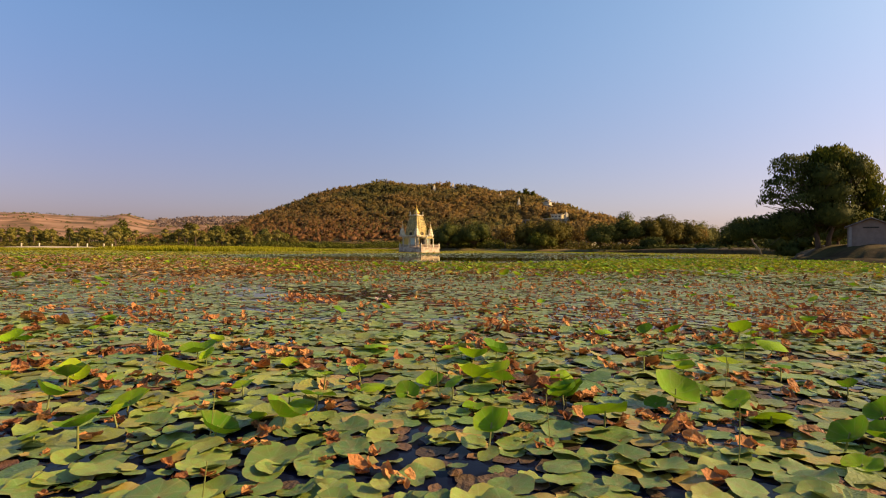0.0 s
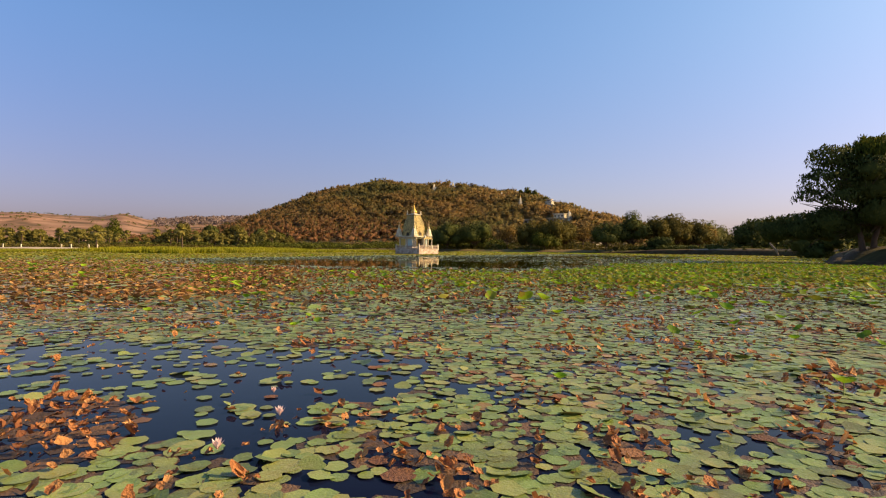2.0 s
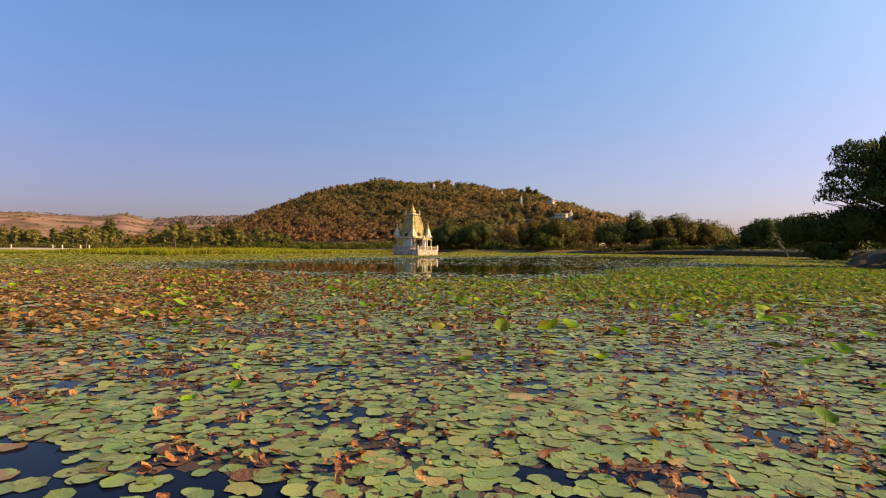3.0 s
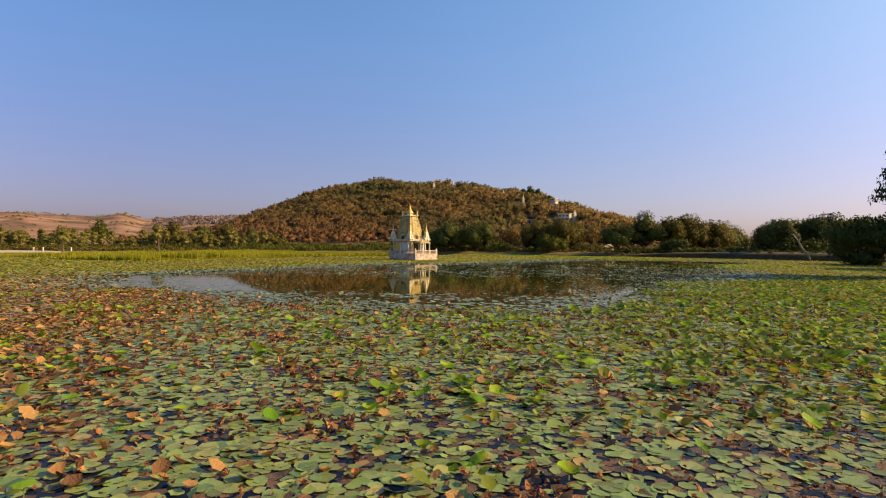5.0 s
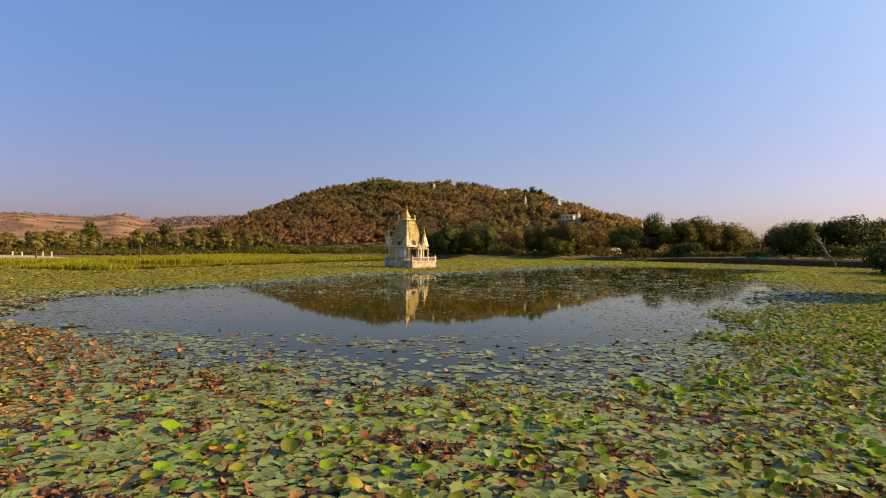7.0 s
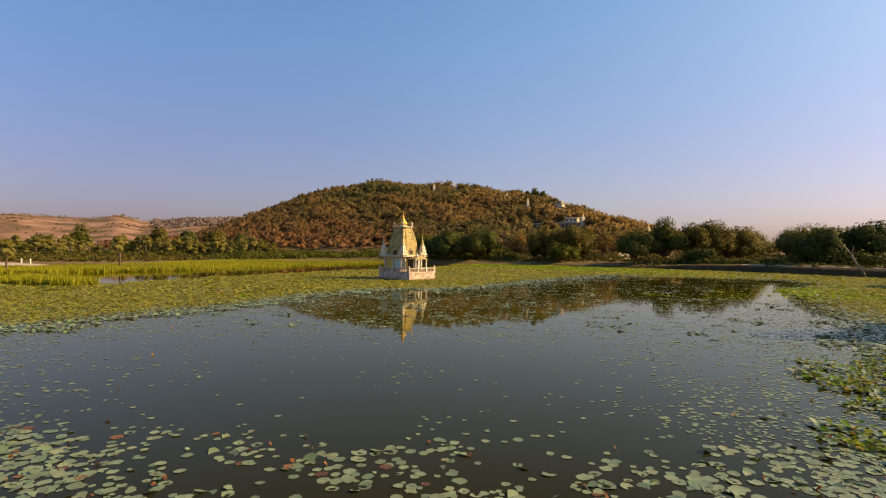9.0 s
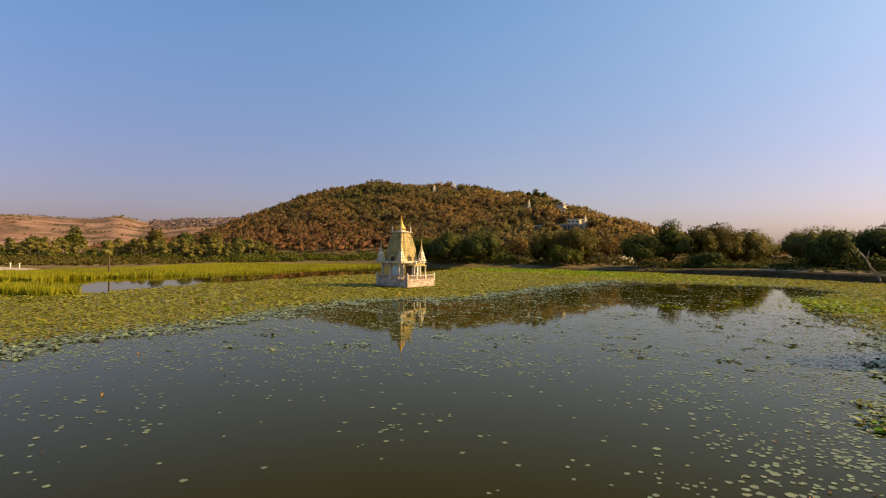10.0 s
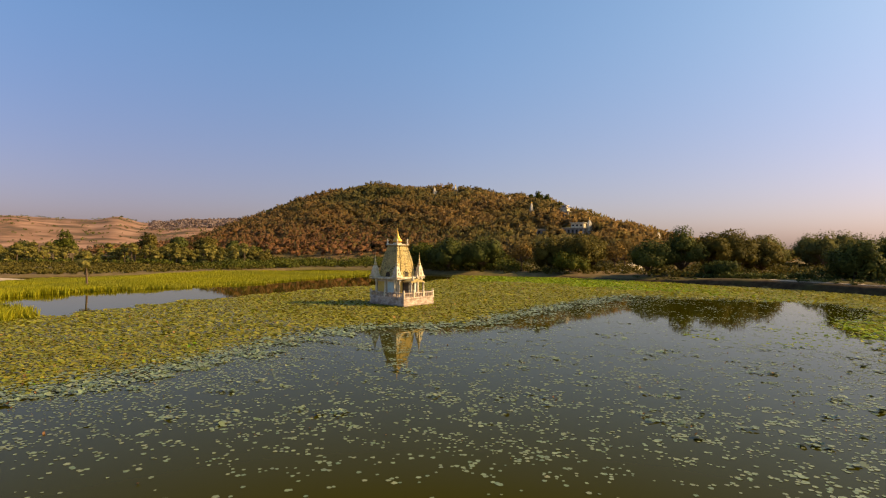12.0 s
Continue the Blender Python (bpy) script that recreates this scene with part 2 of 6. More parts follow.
_src = _n["Principled BSDF"].inputs["Base Color"].links[0].from_socket
_tc = _n.new("ShaderNodeTexCoord")
_sx = _n.new("ShaderNodeSeparateXYZ")
_l.new(_tc.outputs["Object"], _sx.inputs[0])
_mr = _n.new("ShaderNodeMapRange")
_mr.inputs[1].default_value, _mr.inputs[2].default_value, _mr.inputs[3].default_value, _mr.inputs[4].default_value = 10, 30, 0.85, 0.0
_l.new(_sx.outputs[2], _mr.inputs[0])
_mx = _n.new("ShaderNodeMix")
_mx.data_type = "RGBA"
_m3 = _n.new("ShaderNodeMapRange")
_m3.inputs[1].default_value, _m3.inputs[2].default_value = 15, -45
_l.new(_sx.outputs[0], _m3.inputs[0])
_m4 = _n.new("ShaderNodeMath")
_m4.operation = "MULTIPLY"
_l.new(_mr.outputs[0], _m4.inputs[0])
_l.new(_m3.outputs[0], _m4.inputs[1])
_l.new(_m4.outputs[0], _mx.inputs[0])
_l.new(_src, _mx.inputs[6])
_mx.inputs[7].default_value = (0.36, 0.165, 0.082, 1)
_l.new(_mx.outputs[2], _n["Principled BSDF"].inputs["Base Color"])
FOL_DARK = mat("foliage_dark", [(0.1, (0.040, 0.050, 0.012)), (0.6, (0.078, 0.090, 0.020)), (0.95, (0.125, 0.130, 0.027))],
               rough=0.7, scale=0.5, island=0.6, translucent=0.2, spec=0.08)
FOL_GREEN = mat("foliage_green", [(0.1, (0.0413, 0.0504, 0.0077)), (0.6, (0.0908, 0.1008, 0.0143)), (0.95, (0.1568, 0.1512, 0.0205))],
                rough=0.7, scale=0.5, island=0.6, translucent=0.25, spec=0.08)
FOL_OLIVE = mat("foliage_olive", [(0.1, (0.055, 0.050, 0.011)), (0.6, (0.105, 0.088, 0.018)), (0.95, (0.165, 0.130, 0.028))],
                rough=0.75, scale=0.5, island=0.6, translucent=0.25, spec=0.08)
# distance haze put into the base colour: paler leaves, purple-grey ridge woods
FOL_HAZED = mat("foliage_hazed", [(0.1, (0.075, 0.078, 0.024)), (0.6, (0.135, 0.132, 0.040)), (0.95, (0.190, 0.175, 0.055))],
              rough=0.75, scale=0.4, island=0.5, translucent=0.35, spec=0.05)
HAZED_WOODS = mat("hazed_bare_woods", [(0.2, (0.170, 0.128, 0.108)), (0.8, (0.250, 0.185, 0.155))], rough=0.9, scale=0.05, island=0.4, translucent=0.3, spec=0.02)
FOL_WILLOW = mat("foliage_willow", [(0.1, (0.045, 0.055, 0.006)), (0.6, (0.105, 0.115, 0.012)), (0.95, (0.190, 0.175, 0.020))],
                 rough=0.7, scale=0.5, island=0.6, translucent=0.35, spec=0.08)
FOL_DRY = mat("foliage_dry", [(0.1, (0.11, 0.07, 0.0186)), (0.6, (0.19, 0.12, 0.0310)), (0.95, (0.25, 0.17, 0.0496))],
              rough=0.85, scale=0.5, island=0.6, translucent=0.2, spec=0.1)
FROND = mat("palm_frond", [(0.1, (0.062, 0.062, 0.012)), (0.6, (0.165, 0.148, 0.030)), (0.95, (0.330, 0.255, 0.058))], rough=0.6,
            scale=1.0, island=0.7, translucent=0.2, spec=0.15)
BARK = mat("bark", [(0.2, (0.07, 0.05, 0.035)), (0.8, (0.17, 0.12, 0.08))], rough=0.95, scale=3, bump=0.7, bump_scale=8,
           stretch=(1, 1, 0.25), spec=0.1)
PALEBARK = mat("pale_bark", [(0.2, (0.16, 0.13, 0.09)), (0.8, (0.33, 0.27, 0.20))], rough=0.9, scale=2, bump=0.5, stretch=(1, 1, 0.3))
REED = mat("reed", [(0.1, (0.1600, 0.1850, 0.0100)), (0.5, (0.2850, 0.2820, 0.0130)), (0.85, (0.3700, 0.3150, 0.0200)), (1.0, (0.3505, 0.2324, 0.0588))],
           rough=0.7, scale=0.12, island=0.5, translucent=0.35, spec=0.2, coarse=0.55, coarse_scale=0.06, coarse_col=(0.15, 0.16, 0.02))
LIME = mat("limewash", [(0.25, (0.38, 0.31, 0.19)), (0.48, (0.62, 0.55, 0.38)), (0.8, (0.77, 0.71, 0.54))], rough=0.85, scale=2.8,
           bump=0.35, bump_scale=14, coarse=0.6, coarse_scale=1.1, coarse_col=(0.42, 0.34, 0.23), stretch=(1, 1, 0.45))
PLINTHM = mat("stained_limewash", [(0.2, (0.3511, 0.2633, 0.1984)), (0.5, (0.5518, 0.4549, 0.3488)), (0.8, (0.6521, 0.5825, 0.4514))], rough=0.9,
              scale=2.2, bump=0.4, bump_scale=12, coarse=0.8, coarse_scale=1.5, coarse_col=(0.27, 0.18, 0.13), stretch=(1, 1, 2.5))
DAMP = mat("damp_masonry", [(0.25, (0.10, 0.075, 0.05)), (0.5, (0.19, 0.145, 0.10)), (0.8, (0.34, 0.27, 0.20))], rough=0.8, scale=2.5, bump=0.5, bump_scale=12)
SPIRE = mat("spire_plaster", [(0.40, (0.06, 0.05, 0.03)), (0.49, (0.36, 0.29, 0.115)), (0.74, (0.61, 0.50, 0.205))], rough=0.85,
            scale=6.5, bump=0.6, bump_scale=18, coarse=0.6, coarse_scale=1.1, coarse_col=(0.50, 0.36, 0.13))
OCHRE = mat("ochre_paint", [(0.2, (0.55, 0.36, 0.07)), (0.8, (0.66, 0.46, 0.13))], rough=0.85, scale=3, bump=0.2)
TEAL = mat("teal_paint", [(0.2, (0.38, 0.52, 0.48)), (0.8, (0.52, 0.62, 0.56))], rough=0.85, scale=3, bump=0.2)
GOLD = mat("gilded_metal", [(0.2, (0.55, 0.30, 0.04)), (0.8, (0.74, 0.46, 0.08))], rough=0.42, scale=6, metallic=0.35, bump=0.15)
GILT = mat("faded_gilt", [(0.2, (0.46, 0.34, 0.13)), (0.8, (0.66, 0.54, 0.28))], rough=0.5, scale=6, metallic=0.15, bump=0.15)
# near-black colour that stands for the shade inside openings
SHADE = mat("painted_shade", [(0.2, (0.035, 0.028, 0.02)), (0.8, (0.07, 0.055, 0.04))], rough=0.9, scale=3)
STONE = mat("grey_stone", [(0.2, (0.22, 0.19, 0.16)), (0.8, (0.36, 0.32, 0.28))], rough=0.9, scale=2, bump=0.5)
TIN = mat("roof_sheet", [(0.2, (0.16, 0.14, 0.13)), (0.8, (0.30, 0.27, 0.25))], rough=0.6, scale=3, bump=0.3)
HUTWALL = mat("hut_plaster", [(0.2, (0.200, 0.140, 0.105)), (0.8, (0.300, 0.220, 0.170))], rough=0.9, scale=2, bump=0.4)

SAND = mat("pale_sand", [(0.2, (0.3024, 0.2376, 0.1512)), (0.8, (0.4320, 0.3528, 0.2448))], rough=0.95, scale=0.8, bump=0.3)
TRACK = mat("dusty_track", [(0.2, (0.36, 0.27, 0.18)), (0.8, (0.48, 0.38, 0.27))], rough=0.95, scale=1.5, bump=0.3)

WATER = bpy.data.materials.new("lake_water")
WATER.use_nodes = True
_n, _l = WATER.node_tree.nodes, WATER.node_tree.links
_p = _n["Principled BSDF"]
_p.inputs["Roughness"].default_value = 0.6
_p.inputs["Specular IOR Level"].default_value = 0.0
_tc = _n.new("ShaderNodeTexCoord")
_sx = _n.new("ShaderNodeSeparateXYZ")
_l.new(_tc.outputs["Object"], _sx.inputs[0])
_mr = _n.new("ShaderNodeMapRange")     # olive silt far out; near, the sky's blue reflection put into the base colour
_mr.inputs[1].default_value, _mr.inputs[2].default_value = 22, 58
_l.new(_sx.outputs[1], _mr.inputs[0])
_mx = _n.new("ShaderNodeMix")
_mx.data_type = "RGBA"
_l.new(_mr.outputs[0], _mx.inputs[0])
_mx.inputs[6].default_value, _mx.inputs[7].default_value = (0.005, 0.008, 0.024, 1), (0.0265, 0.0255, 0.0008, 1)
_l.new(_mx.outputs[2], _p.inputs["Base Color"])
_nz = _n.new("ShaderNodeTexNoise")
_nz.inputs["Scale"].default_value, _nz.inputs["Detail"].default_value = 1.8, 3
_l.new(_tc.outputs["Object"], _nz.inputs["Vector"])
_b = _n.new("ShaderNodeBump")
_b.inputs["Strength"].default_value, _b.inputs["Distance"].default_value = 0.05, 0.02
_l.new(_nz.outputs["Fac"], _b.inputs["Height"])
_l.new(_b.outputs[0], _p.inputs["Normal"])
_g = _n.new("ShaderNodeBsdfGlossy")     # mirror of the sky, strong at a glance and faint from above
_g.inputs["Roughness"].default_value = 0.03
_g.inputs["Color"].default_value = (1.0, 0.97, 0.80, 1)
_l.new(_b.outputs[0], _g.inputs["Normal"])
_fr = _n.new("ShaderNodeFresnel")
_fr.inputs["IOR"].default_value = 1.33
_l.new(_b.outputs[0], _fr.inputs["Normal"])
_fm = _n.new("ShaderNodeMapRange")
_fm.inputs[1].default_value, _fm.inputs[2].default_value, _fm.inputs[3].default_value, _fm.inputs[4].default_value = 0.08, 1.0, 0.004, 1.0
_l.new(_fr.outputs[0], _fm.inputs[0])
_ms = _n.new("ShaderNodeMixShader")
_l.new(_fm.outputs[0], _ms.inputs[0])
_l.new(_p.outputs[0], _ms.inputs[1])
_l.new(_g.outputs[0], _ms.inputs[2])
_l.new(_ms.outputs[0], _n["Material Output"].inputs["Surface"])

# ---- mesh helpers ----


def mesh_from(name, verts, faces, material, uv=None, smooth=False):
    me = bpy.data.meshes.new(name)
    me.from_pydata(np.asarray(verts).tolist() if isinstance(verts, np.ndarray) else verts, [],
                   faces.tolist() if isinstance(faces, np.ndarray) else faces)
    if uv is not None:
        lay = me.uv_layers.new(name="UVMap")
        idx = np.empty(len(me.loops), dtype=np.int32)
        me.loops.foreach_get("vertex_index", idx)
        lay.data.foreach_set("uv", np.asarray(uv, dtype=np.float32)[idx].ravel())
    if smooth:
        me.polygons.foreach_set("use_smooth", [True] * len(me.polygons))
    me.materials.append(material)
    me.update()
    return me


def puff(me, normals):
    """Shade leaf sprays with the roundness of the crown that they belong to."""
    me.polygons.foreach_set("use_smooth", [True] * len(me.polygons))
    n = np.asarray(normals, float)
    n = n / (np.linalg.norm(n, axis=1, keepdims=True) + 1e-9)
    me.normals_split_custom_set_from_vertices(n.tolist())
    return me


def part(name, bm, material, parent, label="", smooth=False):
    """Link a bmesh as one mesh object under a thing or part."""
    me = bpy.data.meshes.new(name)
    bm.to_mesh(me)
    bm.free()
    if smooth:
        me.polygons.foreach_set("use_smooth", [True] * len(me.polygons))
    me.materials.append(material)
    ob = new(name, me)
    ob.parent = parent
    if label:
        tagged(ob, label)
    return ob


def part_me(name, me, parent, label="", m=None):
    ob = new(name, me)
    ob.parent = parent
    if m is not None:
        ob.matrix_basis = m
    if label:
        tagged(ob, label)
    return ob


def thing(name, m, label, category, group="", kind=""):
    e = new(name)
    e.empty_display_size = 0.2
    e.matrix_basis = m
    return tagged(e, label, category, group, kind)


def box(bm, cx, cy, cz, sx, sy, sz, bev=0.0):
    """A box about (cx, cy) standing on cz, bevelled."""
    r = bmesh.ops.create_cube(bm, size=1.0, matrix=Matrix.Translation((cx, cy, cz + sz / 2)) @ Matrix.Diagonal((sx, sy, sz, 1)))
    if bev:
        es = list({e for v in r["verts"] for e in v.link_edges})
        bmesh.ops.bevel(bm, geom=es, offset=bev, segments=1, affect="EDGES")


def lathe(bm, cx, cy, rings, sides=12, turn=0.0, square=False):
    """Rings of (radius, z), joined upwards and capped."""
    loops = []
    for r, z in rings:
        ring = []
        for i in range(sides):
            a = 2 * math.pi * i / sides + turn
            ring.append(bm.verts.new((cx + r * math.cos(a), cy + r * math.sin(a), z)))
        loops.append(ring)
    for a, b in zip(loops, loops[1:]):
        for i in range(sides):
            j = (i + 1) % sides
            bm.faces.new((a[i], a[j], b[j], b[i]))
    bm.faces.new(loops[0][::-1])
    bm.faces.new(loops[-1])


def tube(verts, faces, pts, radii, sides=7):
    """Append a tapered bent tube to plain vertex and face lists."""
    base = len(verts)
    pts = [Vector(p) for p in pts]
    for k, (p, r) in enumerate(zip(pts, radii)):
        d = (pts[min(k + 1, len(pts) - 1)] - pts[max(k - 1, 0)]).normalized()
        s = d.orthogonal().normalized() if abs(d.z) < 0.9 else Vector((1, 0, 0)).cross(d).normalized()
        t = d.cross(s)
        for i in range(sides):
            a = 2 * math.pi * i / sides
            verts.append(tuple(p + (s * math.cos(a) + t * math.sin(a)) * r))
    for k in range(len(pts) - 1):
        for i in range(sides):
            j = (i + 1) % sides
            faces.append((base + k * sides + i, base + k * sides + j, base + (k + 1) * sides + j, base + (k + 1) * sides + i))
    faces.append(tuple(base + i for i in range(sides))[::-1])
    faces.append(tuple(base + (len(pts) - 1) * sides + i for i in range(sides)))


def poly_sd(px, py, poly):
    """Signed distance to a polygon, negative inside."""
    P = np.array(poly, float)
    best = np.full(px.shape, 1e9)
    inside = np.zeros(px.shape, bool)
    for (x0, y0), (x1, y1) in zip(P, np.roll(P, -1, 0)):
        dx, dy = x1 - x0, y1 - y0
        t = np.clip(((px - x0) * dx + (py - y0) * dy) / (dx * dx + dy * dy), 0, 1)
        best = np.minimum(best, (px - x0 - t * dx) ** 2 + (py - y0 - t * dy) ** 2)
        cross = (y0 > py) != (y1 > py)
        with np.errstate(divide="ignore", invalid="ignore"):
            inside ^= cross & (px < dx * (py - y0) / (dy if dy else 1e-9) + x0)
    d = np.sqrt(best)
    return np.where(inside, -d, d)


def waves(x, y, size, seed=0.0):
    """Smooth pseudo-noise in -1..1 with features of about that size."""
    k = 2 * np.pi / size
    s = seed * 1.7
    return (np.sin(k * (x * 0.83 + y * 0.41) + s + 1.3 * np.sin(k * 0.57 * (y - 0.6 * x) + s * 2.1)) +
            np.sin(k * 1.31 * (y * 0.9 - x * 0.37) + 2.2 + s * 1.4 + 1.1 * np.sin(k * 0.71 * (x + 0.35 * y) + s)) +
            0.6 * np.sin(k * 2.3 * (x * 0.5 + y * 0.77) + s * 0.6)) / 2.6


def smooth01(a, b, v):
    t = np.clip((v - a) / (b - a), 0, 1)
    return t * t * (3 - 2 * t)


# ---- the ground ----
LAKE = [(8, -9), (22, 16), (30, 36), (36, 52), (36.5, 64), (40, 70), (46, 80), (62, 98), (78, 122), (69, 137), (61, 151), (50, 163), (38, 177), (24, 187),
        (9, 191), (-9, 197), (-34, 226), (-56, 231), (-70, 208), (-92, 180), (-112, 166), (-140, 156), (-118, 130), (-88, 95), (-60, 50), (-28, 16), (-8, -9)]
CREST_X = [-270, -230, -179, -156, -138, -120, -97, -71, -53, -31, -13, 8, 28, 44, 56, 68, 80, 99, 120, 150]
CREST_Z = [0, 2, 8, 16.5, 29, 36, 42.8, 46.2, 46.7, 44.8, 45, 42.6, 36.6, 29.8, 22.5, 16.5, 12.5, 7.5, 4, 0]


def height(x, y):
    x, y = np.asarray(x, float), np.asarray(y, float)
    sd = poly_sd(x, y, LAKE)
    h = -1.3 + 1.3 * smooth01(-4, 0, sd) + 1.0 * smooth01(0, 4, sd)
    right = smooth01(30, 45, x) * smooth01(175, 150, y)
    h = h + right * 0.9 * smooth01(0.3, 2.6, sd)
    left = smooth01(-20, -60, x)
    h = h - left * 0.55 * smooth01(0, 5, sd) * smooth01(60, 30, sd)
    h = h + 0.25 * waves(x, y, 23, 1) * smooth01(3, 15, sd) + 0.12 * waves(x, y, 6, 2) * smooth01(1, 6, sd)
    h = h + 0.16 * waves(x, y, 2.6, 11) * smooth01(17, 12, np.hypot(x - 44, y - 59)) * smooth01(0.5, 2, sd)
    yc = 420 - 120 * smooth01(0, 80, x)
    yf = 262 - 42 * smooth01(-60, 40, x)
    zc = np.interp(x, CREST_X, CREST_Z)
    s = np.where(y < yc, (yc - y) / (yc - yf), (y - yc) / 220.0)
    s = np.clip(s, 0, 1)
    prof = 0.45 * (1 - s) + 0.55 * (0.5 + 0.5 * np.cos(np.pi * s))
    h = h + zc * prof * (1 + 0.05 * waves(x, y, 45, 3)) + 0.6 * waves(x, y, 17, 5) * prof * (zc > 2)
    # far ridges
    r = np.hypot(x, y)
    az = np.degrees(np.arctan2(x, y))
    ridge = np.interp(az, [-180, -80, -60, -45, -40.6, -37.5, -35, -33.3, -31.5, -29.5, -27.6, -23.5, -18, 10, 30, 60, 180],
                      [25, 45, 80, 91, 101, 92, 92, 106, 88, 86, 97, 101, 100, 60, 12, 12, 25]) - 6
    ridge = ridge * 0.74
    rise = smooth01(700, 1500, r) * smooth01(2400, 1600, r)
    rough = 1 + 0.04 * waves(x, y, 330, 7) + 0.010 * waves(x, y, 150, 8)
    h = h + ridge * rise * rough
    return h


def build_ground():
    az = np.concatenate([np.linspace(-52, 50, 240), np.linspace(50, 308, 80)[1:-1]])
    rr = np.concatenate([np.linspace(3, 130, 66), np.linspace(130, 480, 120)[1:], np.linspace(480, 1700, 100)[1:], np.geomspace(1700, 4600, 16)[1:]])
    A, R = np.meshgrid(np.radians(az), rr, indexing="ij")
    X, Y = R * np.sin(A), R * np.cos(A) + 2
    Z = height(X, Y)
    V = np.stack([X, Y, Z], -1).reshape(-1, 3)
    na, nr = len(az), len(rr)
    i = np.arange(na)[:, None] * nr + np.arange(nr - 1)[None]
    j = (np.arange(na)[:, None] + 1) % na * nr + np.arange(nr - 1)[None]
    F = np.stack([i, i + 1, j + 1, j], -1).reshape(-1, 4)
    V = np.vstack([V, [[0, 2, -1.3]]])
    c = len(V) - 1
    caps = [(c, k * nr, (k + 1) % na * nr) for k in range(na)]
    me = mesh_from("ground", V, F.tolist() + caps, GROUND, smooth=True)
    me.materials.append(FARHILL)
    idx = np.zeros(len(me.polygons), dtype=np.int32)
    idx[:len(F)] = (np.hypot(X, Y)[:, :-1] > 560).ravel()
    me.materials.append(EARTH)
    near_hut = (np.hypot(X - 44, Y - 59)[:, :-1] < 15).ravel()
    idx[:len(F)][near_hut] = 2
    me.polygons.foreach_set("material_index", idx)
    return tagged(new("ground", me), "dry brown earth round the lake, rising to hills", "ground", kind="structure")


build_ground()


def build_water():
    bm = bmesh.new()
    bmesh.ops.create_grid(bm, x_segments=4, y_segments=4, size=1, matrix=Matrix.Translation((-30, 100, 0)) @ Matrix.Diagonal((122, 136, 1, 1)))
    me = bpy.data.meshes.new("water")
    bm.to_mesh(me); bm.free()
    me.materials.append(WATER)
    tagged(new("water", me), "still murky olive lake water reflecting hill and sky", "water", kind="structure")


build_water()

# ---- the temple in the lake ----
TA = radians(52.0)
TEMPLE = Matrix.Translation((-10.05, 116.85, 0)) @ Matrix.Rotation(TA, 4, "Z")


